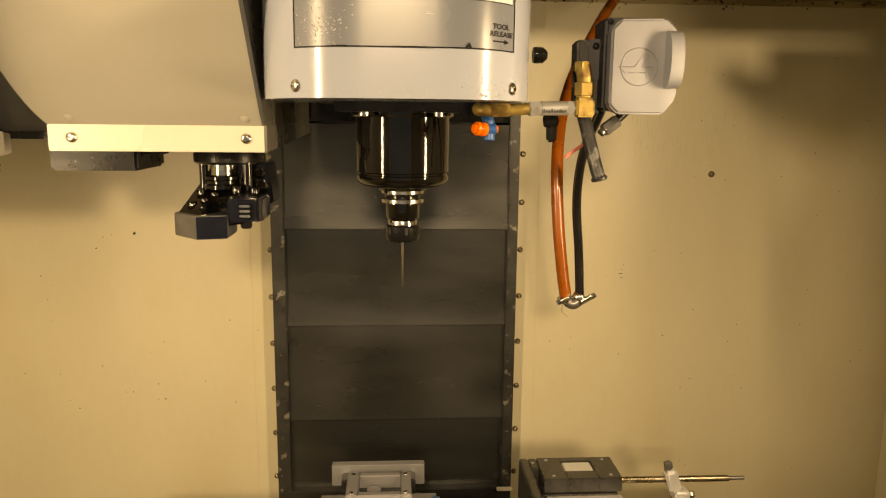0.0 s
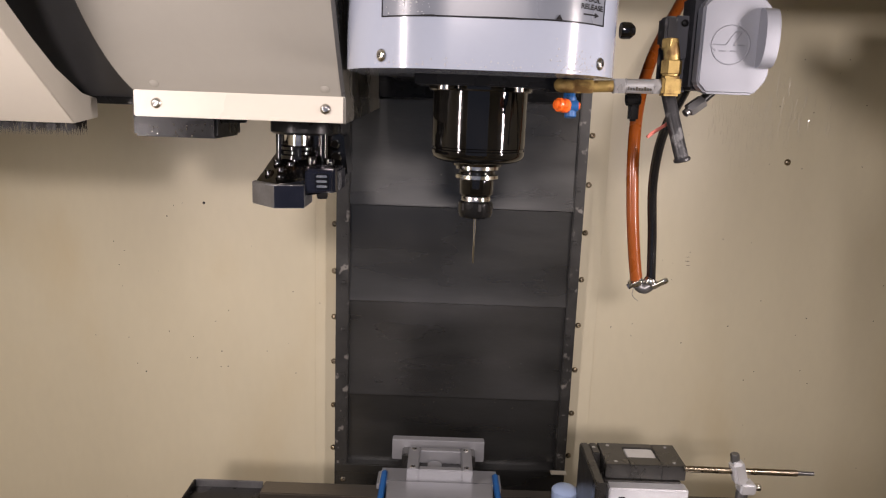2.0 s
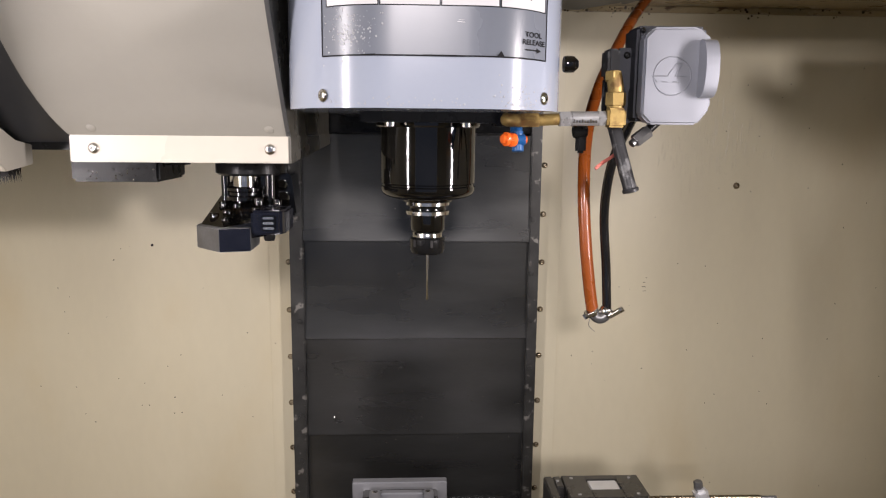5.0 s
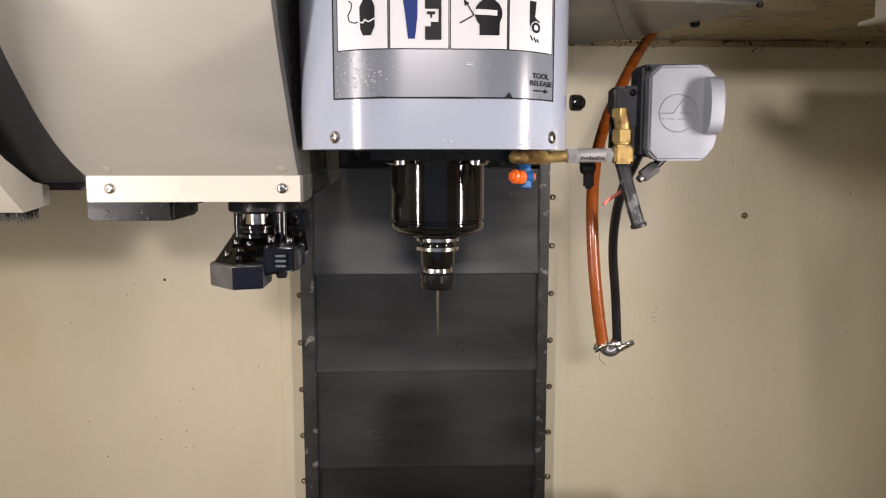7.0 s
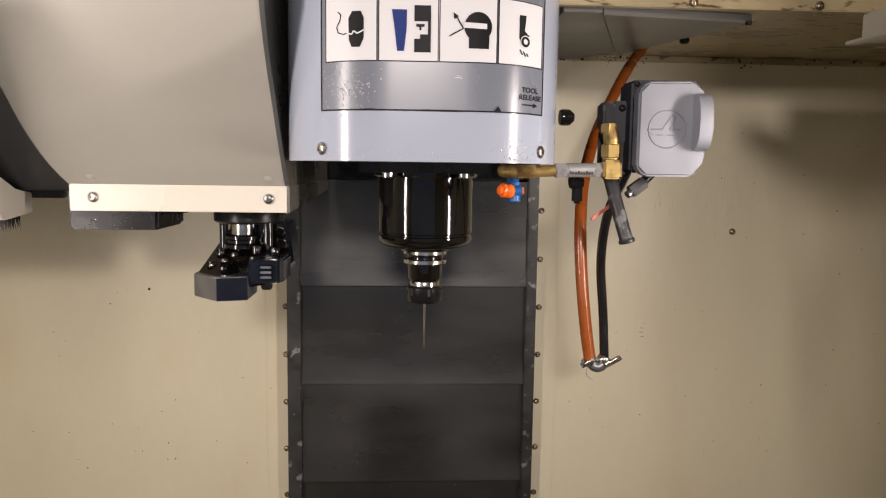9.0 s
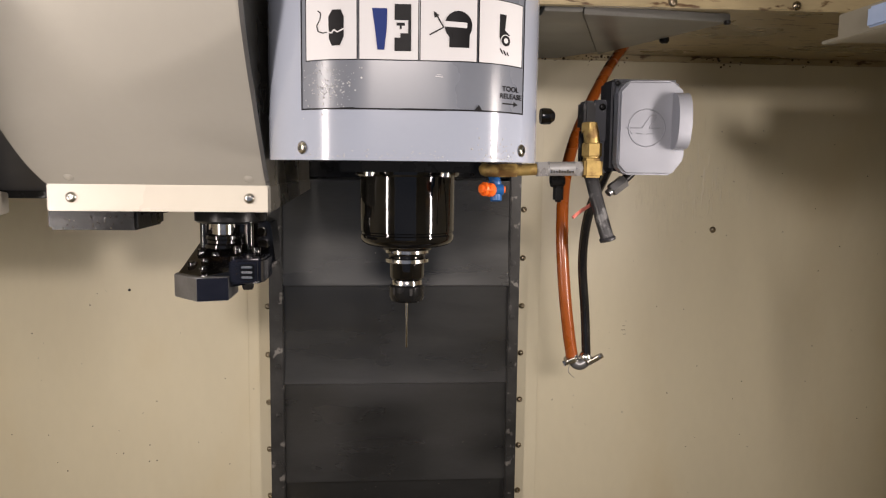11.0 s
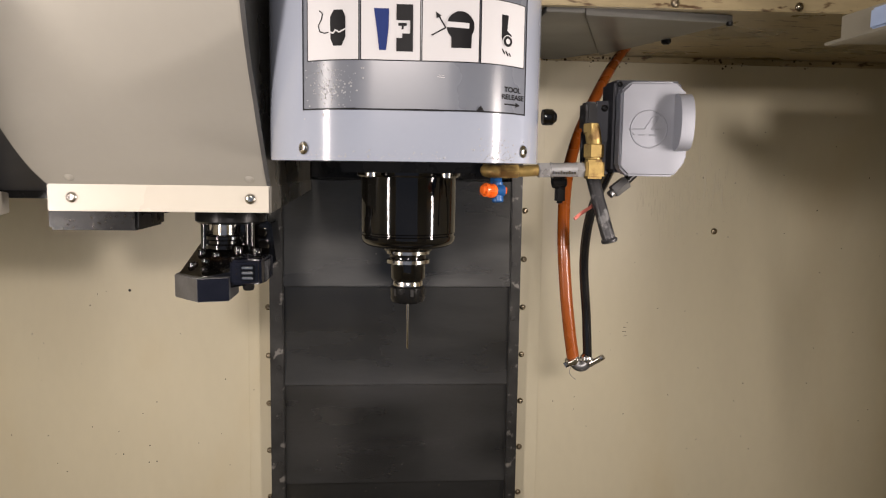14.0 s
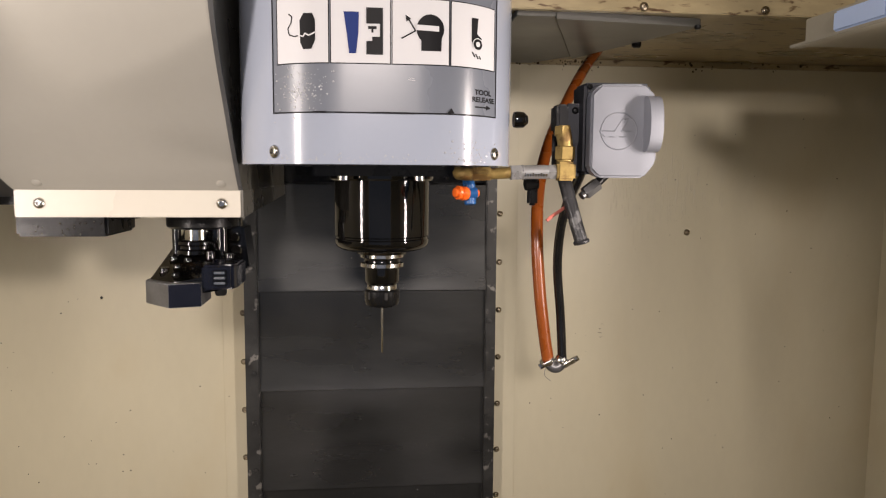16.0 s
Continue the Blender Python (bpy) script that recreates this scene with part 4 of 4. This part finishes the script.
part("front_jaw", box(0.207, 0.330, 0.938, 0.9615, 0.950, 1.002, 0.002), ALU_BRIGHT, vise2, "bright steel front jaw")
part("slide", box(0.195, 0.362, 0.865, 0.9375, 0.950, 0.972, 0.002), ALU_BRIGHT, vise2)
part("slot", box(0.222, 0.232, 0.9370, 0.9382, 0.984, 0.988), BLACK_CAST, vise2)
for x, y in ((0.196, 1.018), (0.220, 1.026), (0.315, 1.026), (0.222, 0.972), (0.315, 0.972)):
    part("screw", lathe([(0.003, 0), (0.003, 0.0008), (0.002, 0.0012)], (x, y, 1.0298), seg=14), STEEL_LIGHT, vise2)
stop = thing("work_stop", (0.41, 0.94, 0.91), "steel work stop rod in a cast clamp on a post", "work stop")
part("rod", rod((0.322, 0.945, 1.035), (0.492, 0.938, 1.038), 0.0050, 20), BOLT, stop, "polished steel rod")
part("tip", rod((0.492, 0.938, 1.038), (0.517, 0.937, 1.0385), 0.0032, 16), GREY_STEEL, stop)
part("clamp_body", box(-0.010, 0.010, -0.012, 0.012, -0.022, 0.018, 0.005, 3, m=Matrix.Translation((0.402, 0.940, 1.038)) @ Matrix.Rotation(radians(-18), 4, "Y")), ALU_BRIGHT, stop, "cast aluminium clamp")
part("clamp_body", box(0.404, 0.428, 0.925, 0.95, 1.004, 1.022, 0.003), ALU_BRIGHT, stop)
part("bolt", hexagon((0.396, 0.940, 1.052), (0.394, 0.940, 1.066), 0.0068), GREY_STEEL, stop)
part("bolt", hexagon((0.428, 0.937, 1.013), (0.438, 0.937, 1.013), 0.0055), CHROME, stop)
part("post", rod((0.412, 0.940, 0.9098), (0.412, 0.940, 1.006), 0.009, 20), GREY_STEEL, stop)
part("plate", box(0.335, 0.49, 0.90, 1.00, 0.9098, 0.920, 0.002), VISE_IRON, stop)
rag = thing("blue_cap", (0.165, 1.0, 0.91), "pale blue rounded plastic cap on the table", "cap")
part("cap", lathe([(0.020, 0.0), (0.022, 0.004), (0.022, 0.03), (0.018, 0.034), (0.010, 0.037)], (0.158, 1.04, 0.9098), seg=28), LENS_BLUE, rag)

# oil drips and scuffs on the back wall
DRIP = mat("oily_drips", (0.66, 0.61, 0.46), 0.12, var=0.06, grain=60, coat=1.0)
rng = random.Random(11)
bm = bmesh.new()
for k in range(150):
    x, z = rng.gauss(0.565, 0.055), rng.gauss(1.580, 0.040)
    ln, w = rng.uniform(0.008, 0.050), rng.uniform(0.0006, 0.0018)
    if not (0.40 < x < 0.74 and 1.45 < z < 1.73):
        continue
    rows = []
    for t, f, d in ((0.0, 0.25, 0.0003), (0.35, 0.6, 0.0004), (0.8, 1.0, 0.0007), (1.0, 0.35, 0.0003)):
        zz = z - ln * t
        xx = x + 0.001 * math.sin(9 * t + k)
        rows.append((bm.verts.new((xx - w * f, W - 0.0001, zz)), bm.verts.new((xx, W - d, zz)), bm.verts.new((xx + w * f, W - 0.0001, zz))))
    for p, q in zip(rows, rows[1:]):
        bm.faces.new((p[0], p[1], q[1], q[0])), bm.faces.new((p[1], p[2], q[2], q[1]))
tagged(part("oil_drips", bm, DRIP, wall_r, "glossy oil drips"), kind="stuff")
bm = bmesh.new()
for x, z, dx, dz in ((0.444, 1.268, 0.012, 0.002), (0.446, 1.277, 0.008, -0.001), (0.447, 1.259, 0.010, 0.001), (0.452, 1.287, 0.004, 0.0), (-0.559, 1.353, 0.003, 0.003), (0.712, 1.66, 0.003, 0.0), (0.30, 1.118, 0.002, 0.006), (0.345, 1.128, 0.003, 0.002), (0.345, 1.10, 0.001, 0.006)):
    box(x, x + 0.7 * dx, W - 0.0006, W - 0.0001, z, z + max(0.0007, 0.5 * abs(dz)), bm=bm)
tagged(part("scuffs", bm, BRISTLE, wall_r, "small dark scuff marks"), kind="stuff")

# rust, sludge and coolant along the roof seam
SLUDGE = mat("brown_sludge", (0.035, 0.020, 0.009), 0.22, var=0.4, scale=60, grain=300, bump=0.1)
seam = structure("trim_roof_seam", box(0.2225, XR, W - 0.007, W - 0.0002, ROOF - 0.0125, ROOF - 0.0004, 0.0015), CREAM_DIRTY, "sludge-stained cream seam strip under the roof", "trim")


def bead(bm, p, r, flat, d, seg=8):
    """A small dome of liquid or dirt that sits on p and faces d."""
    lathe([(r, -0.0001), (0.95 * r, 0.25 * flat), (0.7 * r, 0.7 * flat), (0.3 * r, flat)], p, d, seg, bm)


rng = random.Random(23)
bm = bmesh.new()
for k in range(34):
    x = min(rng.choice((0.29, 0.36, 0.42, 0.62, 0.80)) + rng.gauss(0, 0.035), 1.05)
    if x < 0.235:
        continue
    r = rng.uniform(0.0008, 0.0030)
    bead(bm, (x, W - 0.007, ROOF - rng.uniform(0.002, 0.012)), r, 0.35 * r, (0, -1, 0))
    if k % 3 == 0:
        bead(bm, (x + rng.gauss(0, 0.01), W - rng.uniform(0.0, 0.002), ROOF - 0.013 - rng.uniform(0.0, 0.012)), 0.8 * r, 0.0008, (0, -1, 0))
tagged(part("sludge", bm, SLUDGE, seam, "brown sludge beads"), kind="stuff")

# wet droplets on the spindle cover and its decal
WET = mat("coolant_drop", (0.42, 0.43, 0.45), 0.05, var=0.04, grain=200, coat=0.8)
bm = bmesh.new()
for k in range(420):
    pick = rng.random()
    if pick < 0.45:
        x, z = rng.gauss(-0.108, 0.014), rng.gauss(1.688, 0.013)
    elif pick < 0.7:
        x, z = rng.gauss(0.072, 0.014), 1.613 + abs(rng.gauss(0.006, 0.012))
    else:
        x, z = rng.uniform(-0.15, 0.11), 1.613 + abs(rng.gauss(0.0, 0.006))
    if not (-0.16 < x < 0.115 and 1.6125 < z < 1.72):
        continue
    r = 0.0003 + 0.0010 * rng.random() ** 2
    bead(bm, on_head(x, z, 0.0008 if z > 1.6635 and x > DX0 else 0.0), r, 0.45 * r, (0.3 * (x - CX) / HW, -1, 0), 6)
tagged(part("coolant_spray", bm, WET, head, "clear coolant droplets"), kind="stuff")

# beads of coolant under the changer and on the arm
bm = bmesh.new()
for k in range(26):
    bead(bm, (rng.uniform(-0.485, -0.39), 0.9299, rng.uniform(1.517, 1.535)), rng.uniform(0.0006, 0.0014), 0.0009, (0, -1, -0.3), 6)
tagged(part("coolant_spray", bm, CHROME, changer, "hanging coolant droplets"), kind="stuff")
bm = bmesh.new()
for k in range(26):
    x, z = rng.uniform(-0.80, -0.36), rng.uniform(0.98, 1.36)
    q = rng.uniform(0.0006, 0.0016)
    bead(bm, (x, W - 0.0001, z), q, 0.0004, (0, -1, 0), 6)
bead(bm, (-0.5585, W - 0.0001, 1.3545), 0.0030, 0.0012, (0, -1, 0), 7)
tagged(part("chip_fleck", bm, BRISTLE, wall_l, "small dark chip flecks"), kind="stuff")
bm = bmesh.new()
for k in range(34):
    x, z = rng.uniform(0.30, 1.0), rng.uniform(1.0, 1.79)
    bead(bm, (x, W - 0.0001, z), rng.uniform(0.0006, 0.0015), 0.0004, (0, -1, 0), 6)
tagged(part("chip_fleck", bm, BRISTLE, wall_r, "small dark chip flecks"), kind="stuff")
bm = bmesh.new()
for k in range(40):
    bead(bm, (rng.uniform(-0.245, 0.19), W - 0.0125, rng.uniform(0.93, 1.06)), rng.uniform(0.0005, 0.0013), 0.0006, (0, -1, 0), 6)
tagged(part("chip_fleck", bm, CHROME, cover, "bright metal chips"), kind="stuff")
bm = bmesh.new()
for k in range(190):
    x, z = rng.gauss(0.565, 0.065), rng.gauss(1.545, 0.05)
    if 0.40 < x < 0.75 and 1.42 < z < 1.70:
        r = 0.0004 + 0.0012 * rng.random() ** 2
        bead(bm, (x, W - 0.0001, z), r, 0.55 * r, (0, -1, -0.15), 7)
tagged(part("coolant_spray", bm, DRIP, wall_r, "glossy coolant droplets"), kind="stuff")
